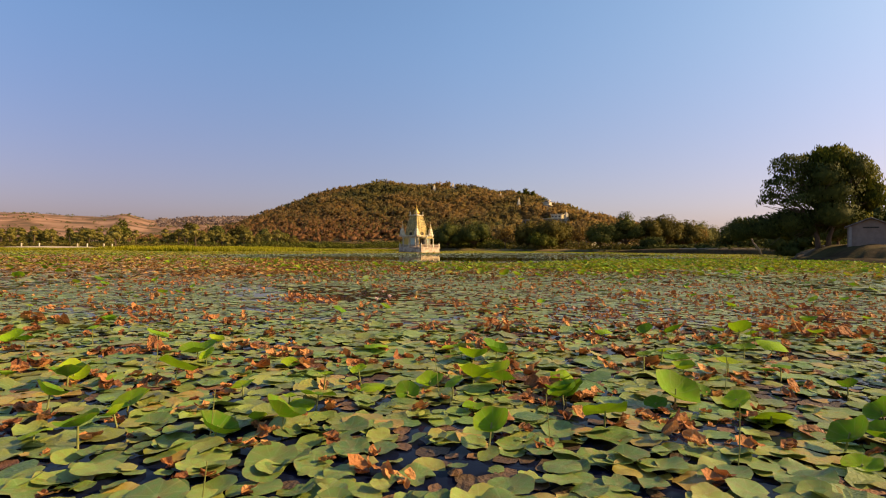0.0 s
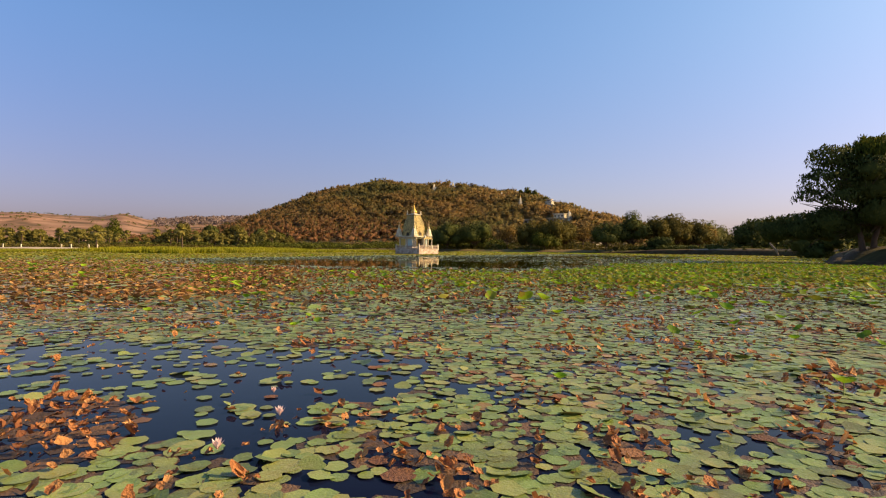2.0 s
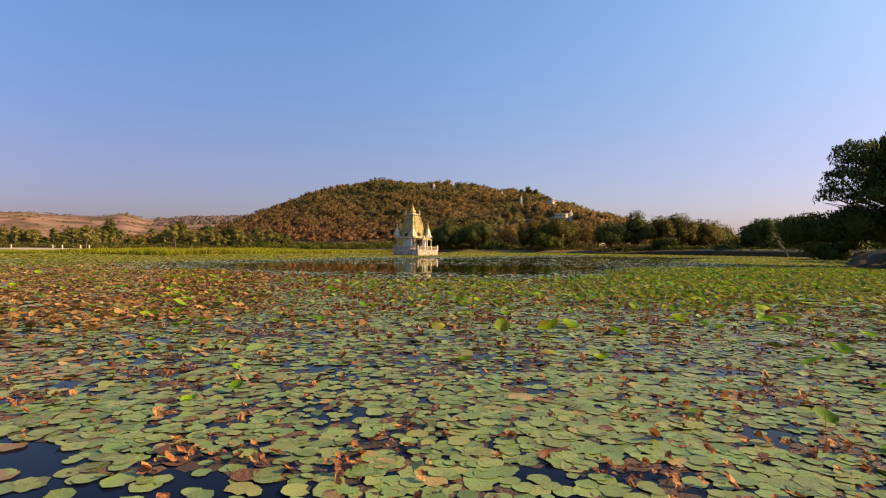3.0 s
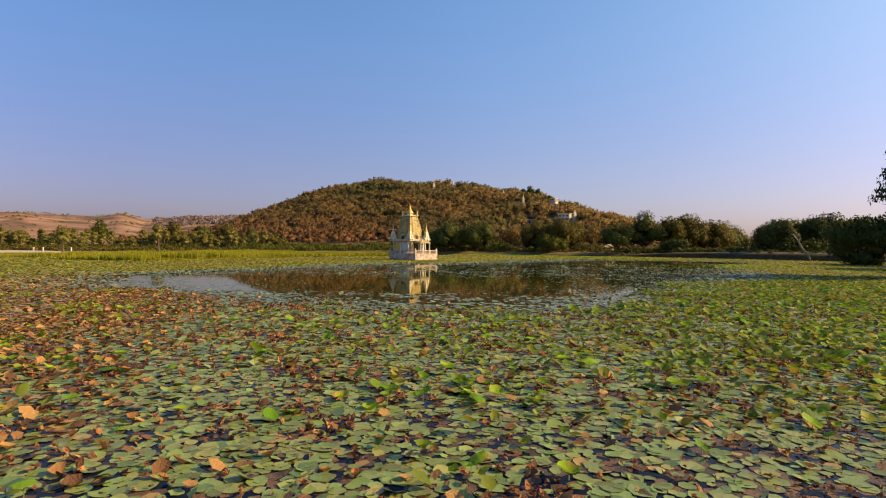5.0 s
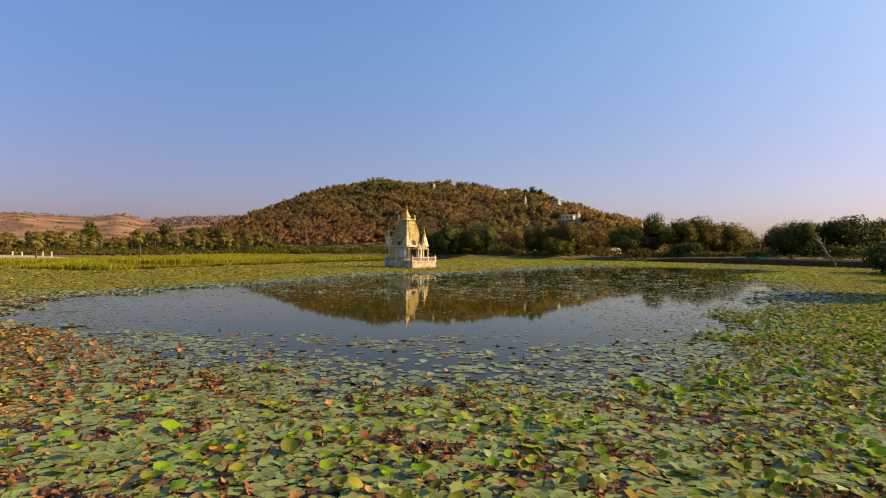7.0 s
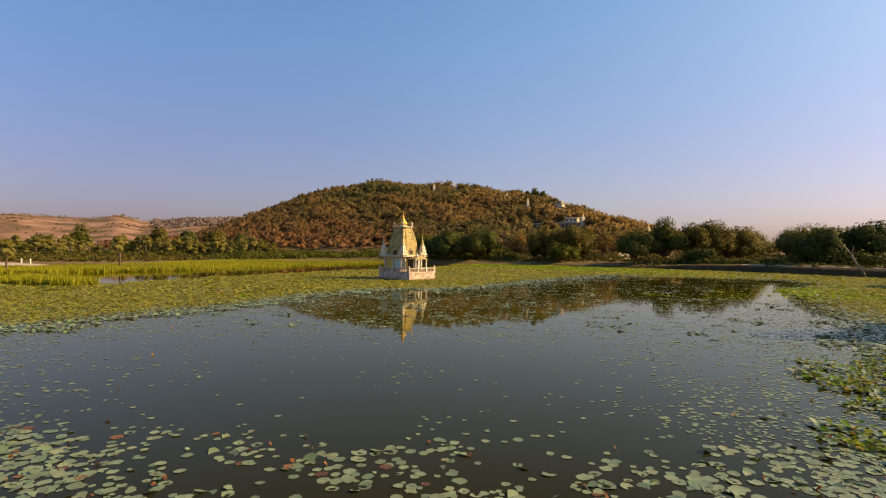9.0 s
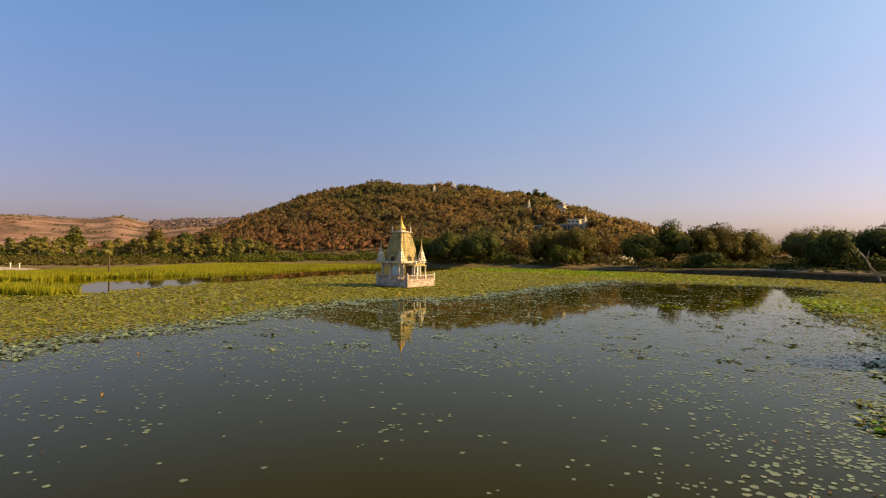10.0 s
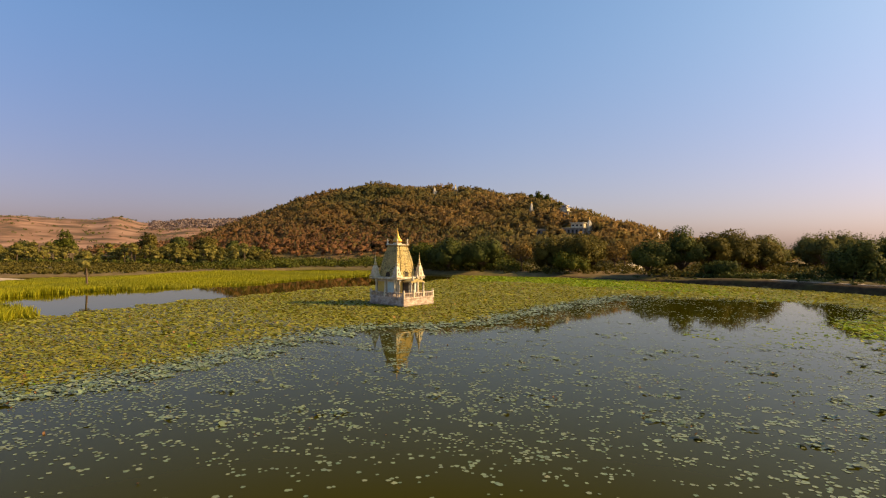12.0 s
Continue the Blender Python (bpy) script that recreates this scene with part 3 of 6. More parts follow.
def build_temple():
    """Small spired shrine: stained plinth with balustrade, square cella, curved spire, four corner turrets, porch."""
    t = thing("lake_temple", TEMPLE, "small whitewashed temple with weathered yellow spire, standing in the lake", "temple")
    A, B = 2.85, 3.25                  # half sizes of the plinth
    bm = bmesh.new()
    box(bm, 0, 0, -1.25, 2 * A, 2 * B, 2.2, 0.03)
    box(bm, 0, 0, 0.95, 2 * A + 0.14, 2 * B + 0.14, 0.16, 0.03)
    box(bm, 0, 0, 0.28, 2 * A + 0.10, 2 * B + 0.10, 0.12, 0.03)
    part("plinth", bm, PLINTHM, t, "stained pinkish-white masonry plinth")
    bm = bmesh.new()
    box(bm, 0, 0, -1.2, 2 * A + 0.06, 2 * B + 0.06, 1.36, 0.04)
    part("footing", bm, DAMP, t, "dark damp-stained footing at the waterline")
    bm = bmesh.new()
    lathe(bm, 0, 0, [(0.07, 1.21), (0.10, 1.32), (0.055, 1.46), (0.08, 1.60), (0.08, 1.66)], 8)
    baluster = bpy.data.meshes.new("baluster")
    bm.to_mesh(baluster); bm.free()
    baluster.materials.append(PLINTHM)
    # balustrade: one part a side, with its own posts
    for sx, sy, L, along in ((0, -B + 0.1, 2 * A, 0), (0, B - 0.1, 2 * A, 0), (-A + 0.1, 0, 2 * B, 1), (A - 0.1, 0, 2 * B, 1)):
        bm = bmesh.new()
        d = (L - 0.3, 0.14) if not along else (0.14, L - 0.3)
        box(bm, sx, sy, 1.112, d[0], d[1], 0.10, 0.01)
        box(bm, sx, sy, 1.66, d[0], d[1] + 0.04 if not along else d[1], 0.12, 0.015)
        rail = part("balustrade", bm, PLINTHM, t)
        n = int(L / 0.34)
        for i in range(n):
            o = -L / 2 + 0.25 + (L - 0.5) * (i + 0.5) / n
            x, y = (sx + o, sy) if not along else (sx, sy + o)
            part_me("baluster", baluster, rail, m=Matrix.Translation((x, y, 0)))
    for cx, cy in [(a * (A - 0.1), b * (B - 0.1)) for a in (-1, 1) for b in (-1, 1)] + [(-A + 0.1, 0.4), (A - 0.1, 0.4), (0.9, -B + 0.1), (-0.9, -B + 0.1)]:
        bm = bmesh.new()
        box(bm, cx, cy, 1.113, 0.26, 0.26, 0.78, 0.02)
        lathe(bm, cx, cy, [(0.14, 1.893), (0.11, 1.95), (0.12, 2.02), (0.03, 2.14)], 8)
        part("balustrade_post", bm, LIME, t)
    # cella
    cy0, hw = 0.9, 2.05
    bm = bmesh.new()
    box(bm, 0, cy0, 1.112, 2 * hw, 2 * hw, 2.35, 0.02)
    box(bm, 0, cy0, 1.114, 2 * hw + 0.2, 2 * hw + 0.2, 0.22, 0.03)
    part("cella_wall", bm, LIME, t)
    for k, (a, m) in enumerate(((0, OCHRE), (0, TEAL), (1, OCHRE), (1, TEAL), (2, OCHRE), (2, TEAL), (3, OCHRE), (3, TEAL))):
        off = -0.95 if k % 2 else 0.95
        q = Matrix.Translation((0, cy0, 0)) @ Matrix.Rotation(a * math.pi / 2, 4, "Z")
        bm = bmesh.new()
        box(bm, -hw - 0.02, off, 1.55, 0.06, 1.25, 1.55, 0.015)
        bm.transform(q)
        part("wall_panel", bm, m, t, "ochre painted wall panel" if m == OCHRE else "pale teal painted wall panel")
        for zz in (1.45, 3.10):
            bm = bmesh.new()
            box(bm, -hw - 0.06, off, zz, 0.10, 1.45, 0.10, 0.01)
            bm.transform(q)
            part("panel_moulding", bm, LIME, t)
    for a in range(4):
        q = Matrix.Translation((0, cy0, 0)) @ Matrix.Rotation(a * math.pi / 2, 4, "Z")
        for o in (-1.78, 0.0, 1.78):
            bm = bmesh.new()
            lathe(bm, -hw - 0.16, o, [(0.20, 1.33), (0.20, 1.5), (0.13, 1.56), (0.12, 3.05), (0.19, 3.18), (0.2, 3.45)], 10)
            bm.transform(q)
            part("column", bm, LIME, t)
    bm = bmesh.new()
    box(bm, 0, cy0, 3.46, 5.35, 5.35, 0.10, 0.02)
    box(bm, 0, cy0, 3.562, 5.0, 5.0, 0.14, 0.03)
    part("eaves", bm, LIME, t, "projecting whitewashed eaves slab")
    # spire with curved ribs
    prof = [(1.62, 3.70), (1.60, 4.2), (1.55, 4.8), (1.46, 5.5), (1.33, 6.2), (1.17, 6.9), (1.0, 7.5), (0.86, 7.95)]
    bm = bmesh.new()
    rings = []
    for h, z in prof:
        pts = []
        for a in range(4):
            c, s = math.cos(a * math.pi / 2), math.sin(a * math.pi / 2)
            for o, e in ((-1.0, 0), (-0.62, 0), (-0.60, 0.07), (0.60, 0.07), (0.62, 0)):
                x, y = (h + e * h), o * h
                if o == -1.0:
                    x = h
                pts.append(bm.verts.new((c * x - s * y, cy0 + s * x + c * y, z)))
        rings.append(pts)
    for a, b in zip(rings, rings[1:]):
        for i in range(20):
            j = (i + 1) % 20
            bm.faces.new((a[i], a[j], b[j], b[i]))
    bm.faces.new(rings[-1]); bm.faces.new(rings[0][::-1])
    spire = part("spire", bm, SPIRE, t, "tapering spire of speckled yellowed plaster")
    # raised bands and bosses on the four faces
    for a in range(4):
        q = Matrix.Translation((0, cy0, 0)) @ Matrix.Rotation(a * math.pi / 2, 4, "Z")
        bm = bmesh.new()
        for h, z in ((1.60, 4.15), (1.55, 4.8), (1.46, 5.5), (1.33, 6.2), (1.17, 6.9), (1.0, 7.5)):
            box(bm, h * 1.07, 0, z, 0.07, 1.15 * h, 0.06)
            for o in (-0.85, -0.42, 0, 0.42, 0.85):
                lathe_z = z + 0.30
                box(bm, (h - 0.03) * (1.07 if abs(o) < 0.6 else 1.0), o * h, lathe_z, 0.10, 0.14, 0.14, 0.02)
        bm.transform(q)
        part("spire_relief", bm, SPIRE, spire)
        bm = bmesh.new()      # arched niche at the foot of each face
        box(bm, 1.64, 0, 3.703, 0.26, 1.1, 0.74, 0.03)
        lathe(bm, 1.60, 0, [(0.46, 4.43), (0.40, 4.55), (0.22, 4.68), (0.05, 4.84)], 10)
        bm.transform(q)
        part("niche", bm, SPIRE, spire)
        # dark panels on the solid niche, in place of a shaded hollow
        bm = bmesh.new()
        box(bm, 1.76, 0, 3.76, 0.06, 0.76, 0.46, 0.02)
        box(bm, 1.76, 0, 4.218, 0.06, 0.52, 0.16, 0.02)
        bm.transform(q)
        part("niche_shade_panel", bm, SHADE, spire)
        # plastered corner rib
        bm = bmesh.new()
        for (h0, z0), (h1, z1) in zip(prof, prof[1:]):
            vs = [bm.verts.new((h + dx, h + dy, z)) for h, z in ((h0, z0), (h1, z1)) for dx, dy in ((-0.22, 0.05), (0.05, 0.05), (0.05, -0.22), (-0.22, -0.22))]
            for i in range(4):
                j = (i + 1) % 4
                bm.faces.new((vs[i], vs[j], vs[4 + j], vs[4 + i]))
        bmesh.ops.recalc_face_normals(bm, faces=bm.faces[:])
        bm.transform(q)
        part("corner_rib", bm, SPIRE, spire)
    bm = bmesh.new()
    box(bm, 0, cy0, 7.95, 2.3, 2.3, 0.10, 0.03)
    box(bm, 0, cy0, 8.052, 1.7, 1.7, 0.10, 0.03)
    ledge = part("ledge", bm, LIME, t)
    for a in (-1, 1):
        for b in (-1, 1):
            bm = bmesh.new()
            lathe(bm, a * 0.95, cy0 + b * 0.95, [(0.13, 8.053), (0.13, 8.3), (0.07, 8.36), (0.13, 8.5), (0.09, 8.68), (0.02, 8.9)], 8)
            part("ledge_finial", bm, LIME, ledge)
    bm = bmesh.new()
    lathe(bm, 0, cy0, [(0.62, 8.153), (0.66, 8.22), (0.56, 8.30), (0.40, 8.34)], 16)
    part("neck", bm, LIME, t)
    bm = bmesh.new()
    lathe(bm, 0, cy0, [(0.40, 8.342), (0.66, 8.46), (0.62, 8.68), (0.42, 8.92), (0.26, 9.16), (0.26, 9.28), (0.15, 9.34), (0.17, 9.46), (0.10, 9.6),
                       (0.11, 9.72), (0.05, 9.85), (0.035, 10.2), (0.01, 10.5)], 14)
    part("bell_finial", bm, GOLD, t, "gilded bell-shaped finial", smooth=True)
    # corner turrets
    for a in (-1, 1):
        for b in (-1, 1):
            x, y = a * 2.12, cy0 + b * 2.12
            bm = bmesh.new()
            box(bm, x, y, 3.702, 1.15, 1.15, 0.14, 0.02)
            lathe(bm, x, y, [(0.64, 3.843), (0.64, 4.02), (0.56, 4.06), (0.54, 4.45), (0.46, 4.5), (0.42, 4.85), (0.32, 5.05), (0.22, 5.2)], 4, turn=math.pi / 4)
            box(bm, x, y, 5.2, 0.46, 0.46, 0.06, 0.01)
            for k in range(4):
                c, s = math.cos(k * math.pi / 2), math.sin(k * math.pi / 2)
                box(bm, x + 0.42 * c, y + 0.42 * s, 3.95, 0.16, 0.16, 0.42, 0.03)
                box(bm, x + 0.33 * c, y + 0.33 * s, 4.55, 0.10, 0.10, 0.25, 0.02)
            tur = part("corner_turret", bm, LIME, t)
            bm = bmesh.new()
            lathe(bm, x, y, [(0.18, 5.262), (0.25, 5.38), (0.20, 5.5), (0.11, 5.62), (0.15, 5.74), (0.08, 5.88), (0.10, 6.0), (0.05, 6.14), (0.03, 6.6), (0.01, 6.95)], 10)
            part("turret_finial", bm, GILT, tur, "small weathered gilt finial")
    # porch towards the sunlit side
    bm = bmesh.new()
    box(bm, 0, -2.05, 3.06, 2.6, 2.0, 0.14, 0.02)
    vs = [bm.verts.new(p) for p in ((-1.2, -2.95, 3.202), (1.2, -2.95, 3.202), (0, -2.95, 3.62), (-1.2, -1.1, 3.202), (1.2, -1.1, 3.202), (0, -1.1, 3.62))]
    for f in ((0, 1, 2), (3, 5, 4), (0, 2, 5, 3), (1, 4, 5, 2), (0, 3, 4, 1)):
        bm.faces.new([vs[i] for i in f])
    part("porch_roof", bm, SPIRE, t, "low gabled porch roof of weathered plaster")
    for x in (-0.8, 0.0, 0.8):
        bm = bmesh.new()
        lathe(bm, x, -2.85, [(0.16, 3.26 + 0.34 * (1 - abs(x))), (0.20, 3.45 + 0.34 * (1 - abs(x))), (0.10, 3.66 + 0.34 * (1 - abs(x))), (0.02, 3.95 + 0.34 * (1 - abs(x)))], 8)
        part("porch_finial", bm, LIME, t)
    for x in (-1.15, 0.0, 1.15):
        bm = bmesh.new()
        lathe(bm, x, -2.9, [(0.19, 1.112), (0.19, 1.35), (0.13, 1.42), (0.12, 2.8), (0.2, 2.95), (0.2, 3.06)], 10)
        part("porch_column", bm, LIME, t)
    # wide dark panel on the cella wall paints the shade behind the porch columns
    bm = bmesh.new()
    box(bm, 0, cy0 - hw - 0.14, 1.35, 2.1, 0.2, 1.72, 0.01)
    part("doorway", bm, SHADE, t, "dark panel at the doorway, put in for the porch's shade")
    # railing of the landing steps
    bm = bmesh.new()
    for i in range(4):
        box(bm, A + 0.25 + 0.28 * i, 1.0, -0.4, 0.26, 1.6, 1.25 - 0.30 * i, 0.02)
    part("landing_steps", bm, PLINTHM, t)
    vs, fs = [], []
    tube(vs, fs, [(A + 0.25, 0.2, 0.8), (A + 0.3, 0.2, 1.5), (A + 0.7, 0.2, 1.35), (A + 1.0, 0.2, 0.8), (A + 1.05, 0.2, -0.3)], [0.05] * 5, 6)
    part_me("landing_rail", mesh_from("landing_rail", vs, fs, LIME), t)
    return t


build_temple()

# ---- trees and shrubs ----


CLOUD = [None]      # shading normals of the newest cloud


def leaf_cloud(rng, lobes, count, size, droop=0.0):
    """Bent four-cornered leaf sprays over the shells of several lobes (x, y, z, rx, ry, rz)."""
    L = np.array(lobes, float)
    w = (L[:, 3] * L[:, 4] * L[:, 5]) ** 0.67
    k = rng.choice(len(L), count, p=w / w.sum())
    d = rng.normal(size=(count, 3))
    d /= np.linalg.norm(d, axis=1, keepdims=True)
    d[:, 2] = np.where(d[:, 2] < -0.5, -d[:, 2], d[:, 2])
    rad = rng.uniform(0.45, 1.08, count) ** 0.6
    rad *= 1 + 0.16 * np.sin(7 * d[:, 0] + 5 * d[:, 2] + k) * np.cos(6 * d[:, 1] + k * 2)
    P = L[k, :3] + d * L[k, 3:] * rad[:, None]
    e = d + rng.normal(0, 0.6, (count, 3))
    u = np.cross(e, rng.normal(size=(count, 3))); u[:, 2] -= droop * 2
    u /= np.linalg.norm(u, axis=1, keepdims=True)
    v = np.cross(e, u)
    v /= np.linalg.norm(v, axis=1, keepdims=True) + 1e-9
    s = size * rng.uniform(0.55, 1.3, count)[:, None]
    nrm = np.cross(u, v)
    V = np.stack([P - u * s, P + v * s * 0.42 + nrm * s * 0.15, P + u * s, P - v * s * 0.42 + nrm * s * 0.15], 1).reshape(-1, 3)
    V = V.reshape(-1, 4, 3)[:, ::-1].reshape(-1, 3)
    F = (np.arange(count)[:, None] * 4 + np.array([0, 1, 2, 3])[None])
    CLOUD[0] = np.repeat(0.7 * d + 0.4 * e / np.linalg.norm(e, axis=1, keepdims=True), 4, 0)
    return V, F


def ico(sub):
    b = bmesh.new()
    bmesh.ops.create_icosphere(b, subdivisions=sub, radius=1.0)
    out = np.array([v.co[:] for v in b.verts]), [[v.index for v in f.verts] for f in b.faces]
    b.free()
    return out


ICO = ico(2)


def build_tree(name, x, y, tall, wide, seed, fol, label, count=1500, leaf=0.5, clear=0.22, lobes=7, bark=BARK, droop=0.0, lean=0.0, z=None, group="", flat=1.0, trunks=1):
    rng = np.random.default_rng(seed)
    z0 = float(height(x, y)) if z is None else z
    t = thing(name, pose(x, y, z0 - 0.1, 0, 0, 0), label, "tree", group)
    vs, fs = [], []
    lob = []
    for i in range(lobes):
        a = 2 * math.pi * (i + rng.uniform(0, 0.6)) / lobes
        r = wide * rng.uniform(0.25, 0.62) if i else 0.0
        zz = tall * (clear + (1 - clear) * (rng.uniform(0.30, 0.66) if i else 0.66))
        s = wide * rng.uniform(0.24, 0.46) if i else wide * 0.5
        lob.append((r * math.cos(a) + lean * zz, r * math.sin(a), zz, s, s, min(s * flat, (tall - zz) * 0.98, zz - clear * tall * 0.5)))
    lob[0] = (lob[0][0], lob[0][1], tall * 0.66, wide * 0.5, wide * 0.5, tall * 0.34)
    r0 = 0.028 * tall + 0.05
    for k in range(trunks):
        ox = (k - (trunks - 1) / 2) * r0 * 3.2
        fork = (ox + lean * tall * 0.4 + rng.uniform(-.1, .1), rng.uniform(-.1, .1), tall * (clear + 0.12))
        tube(vs, fs, [(ox, 0, -0.3), (ox * 1.1 + lean * tall * 0.15, rng.uniform(-.1, .1), tall * clear * 0.5), fork], [r0 * 1.25, r0, r0 * 0.8], 8)
        for i, l in enumerate(lob):
            if i % trunks != k:
                continue
            mid = [(fork[j] + l[j]) / 2 + rng.uniform(-0.25, 0.25) for j in range(3)]
            tube(vs, fs, [fork, mid, l[:3]], [r0 * 0.55, r0 * 0.38, r0 * 0.12], 6)
            for _ in range(3):
                d = rng.normal(size=3); d /= np.linalg.norm(d); d[2] = abs(d[2]) * 0.6
                e = [mid[j] + d[j] * l[3] * 0.9 for j in range(3)]
                tube(vs, fs, [mid, [(mid[j] + e[j]) / 2 + rng.uniform(-.1, .1) for j in range(3)], e], [r0 * 0.25, r0 * 0.16, r0 * 0.05], 5)
    part_me("trunk", mesh_from("trunk", vs, fs, bark, smooth=True), t)
    V, F = leaf_cloud(rng, lob, count, leaf, droop)
    V, F, N = [V], F.tolist(), [CLOUD[0]]
    if clear < 0.1:
        cv, cf = ICO
        base = len(V[0])
        for l in lob:
            V.append(np.array(l[:3]) + cv * rng.uniform(0.38, 0.74, (len(cv), 1)) * np.array(l[3:])); N.append(cv)
            F += [[base + i for i in f] for f in cf]
            base += len(cv)
    part_me("crown", puff(mesh_from("crown", np.vstack(V), F, fol), np.vstack(N)), t)
    return t


# broad trees of the far and right shore: x, y, height, half width, foliage, leaves
DARKL, OLIVEL, DRYL, GREENL = ("dark green broadleaf tree on the lake shore", "olive-green tree on the lake shore",
                               "thin dry brownish tree behind the bank", "green bushy tree behind the lake bank")
SHORE = [
    (-7.5, 203, 10.0, 6.0, FOL_DARK, 1700, DARKL), (2.5, 202, 10.3, 6.2, FOL_DARK, 1800, DARKL), (-15, 214, 8.5, 6.0, FOL_GREEN, 1300, GREENL),
    (14, 204, 8.6, 4.2, FOL_DRY, 500, DRYL), (22, 199, 10.6, 5.0, FOL_OLIVE, 1500, OLIVEL), (29.5, 197, 11.2, 6.0, FOL_OLIVE, 1800, OLIVEL),
    (26, 193, 6.2, 4.0, FOL_GREEN, 1000, GREENL), (35, 205, 11, 5, FOL_OLIVE, 1000, OLIVEL), (41.4, 205, 8.6, 4.0, FOL_DRY, 450, DRYL),
    (47, 214, 10, 4.6, FOL_DRY, 600, DRYL), (43.2, 180, 9.2, 4.4, FOL_DARK, 1500, DARKL), (51.5, 181, 12.8, 4.8, FOL_DARK, 2000, DARKL),
    (59, 183, 11.2, 5.0, FOL_OLIVE, 1500, OLIVEL), (66.7, 186, 12.0, 6.2, FOL_OLIVE, 1900, OLIVEL), (75, 189, 10.6, 5.4, FOL_OLIVE, 1300, OLIVEL),
    # the farthest trees below take the paler leaf colour that holds the haze
    (57, 172, 4.0, 3.4, FOL_DARK, 700, GREENL), (84, 205, 9.0, 5.0, FOL_DRY, 700, DRYL), (96, 228, 11.0, 4.0, FOL_HAZED, 500, OLIVEL),
    (105, 240, 10.0, 5.5, FOL_HAZED, 900, OLIVEL), (115, 232, 10.3, 4.0, FOL_HAZED, 800, GREENL), (124, 250, 12.0, 6.0, FOL_HAZED, 900, OLIVEL),
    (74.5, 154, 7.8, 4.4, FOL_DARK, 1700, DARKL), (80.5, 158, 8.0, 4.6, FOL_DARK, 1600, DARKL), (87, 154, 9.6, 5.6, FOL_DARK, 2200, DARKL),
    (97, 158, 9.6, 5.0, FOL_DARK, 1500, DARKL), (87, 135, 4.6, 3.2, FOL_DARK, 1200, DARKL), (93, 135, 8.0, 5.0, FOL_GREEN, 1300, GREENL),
    (108, 165, 10.0, 6.0, FOL_GREEN, 1300, GREENL), (92, 178, 8.5, 6.0, FOL_HAZED, 900, OLIVEL), (104, 140, 10.0, 5.0, FOL_DARK, 1300, DARKL), (90, 215, 11.5, 5.5, FOL_HAZED, 1000, OLIVEL), (112, 222, 13.0, 5.5, FOL_HAZED, 1100, GREENL),
    (121, 228, 13.5, 5.0, FOL_HAZED, 1200, DARKL), (132, 236, 12.5, 6.5, FOL_HAZED, 1200, OLIVEL), (144, 240, 13.0, 7, FOL_HAZED, 1200, GREENL),
    (62, 108, 7.0, 4.0, FOL_DARK, 1100, DARKL), (70, 100, 9.0, 5.0, FOL_DARK, 1300, DARKL), (56, 86, 6.0, 3.6, FOL_DARK, 1200, DARKL),
    (62, 76, 9.0, 5.0, FOL_GREEN, 1600, GREENL),
]
for i, (x, y, tall, wide, fol, cnt, lab) in enumerate(SHORE):
    build_tree("shore_tree", x, y, tall, wide * 1.34, 100 + i, fol, lab, count=int(cnt * 2.7), leaf=0.34, clear=0.02 if fol != FOL_DRY else 0.2,
               lobes=15, group="trees on the lake shore")
# the tall tree by the hut: uneven crown that hangs low over the bank, gaps between its limbs


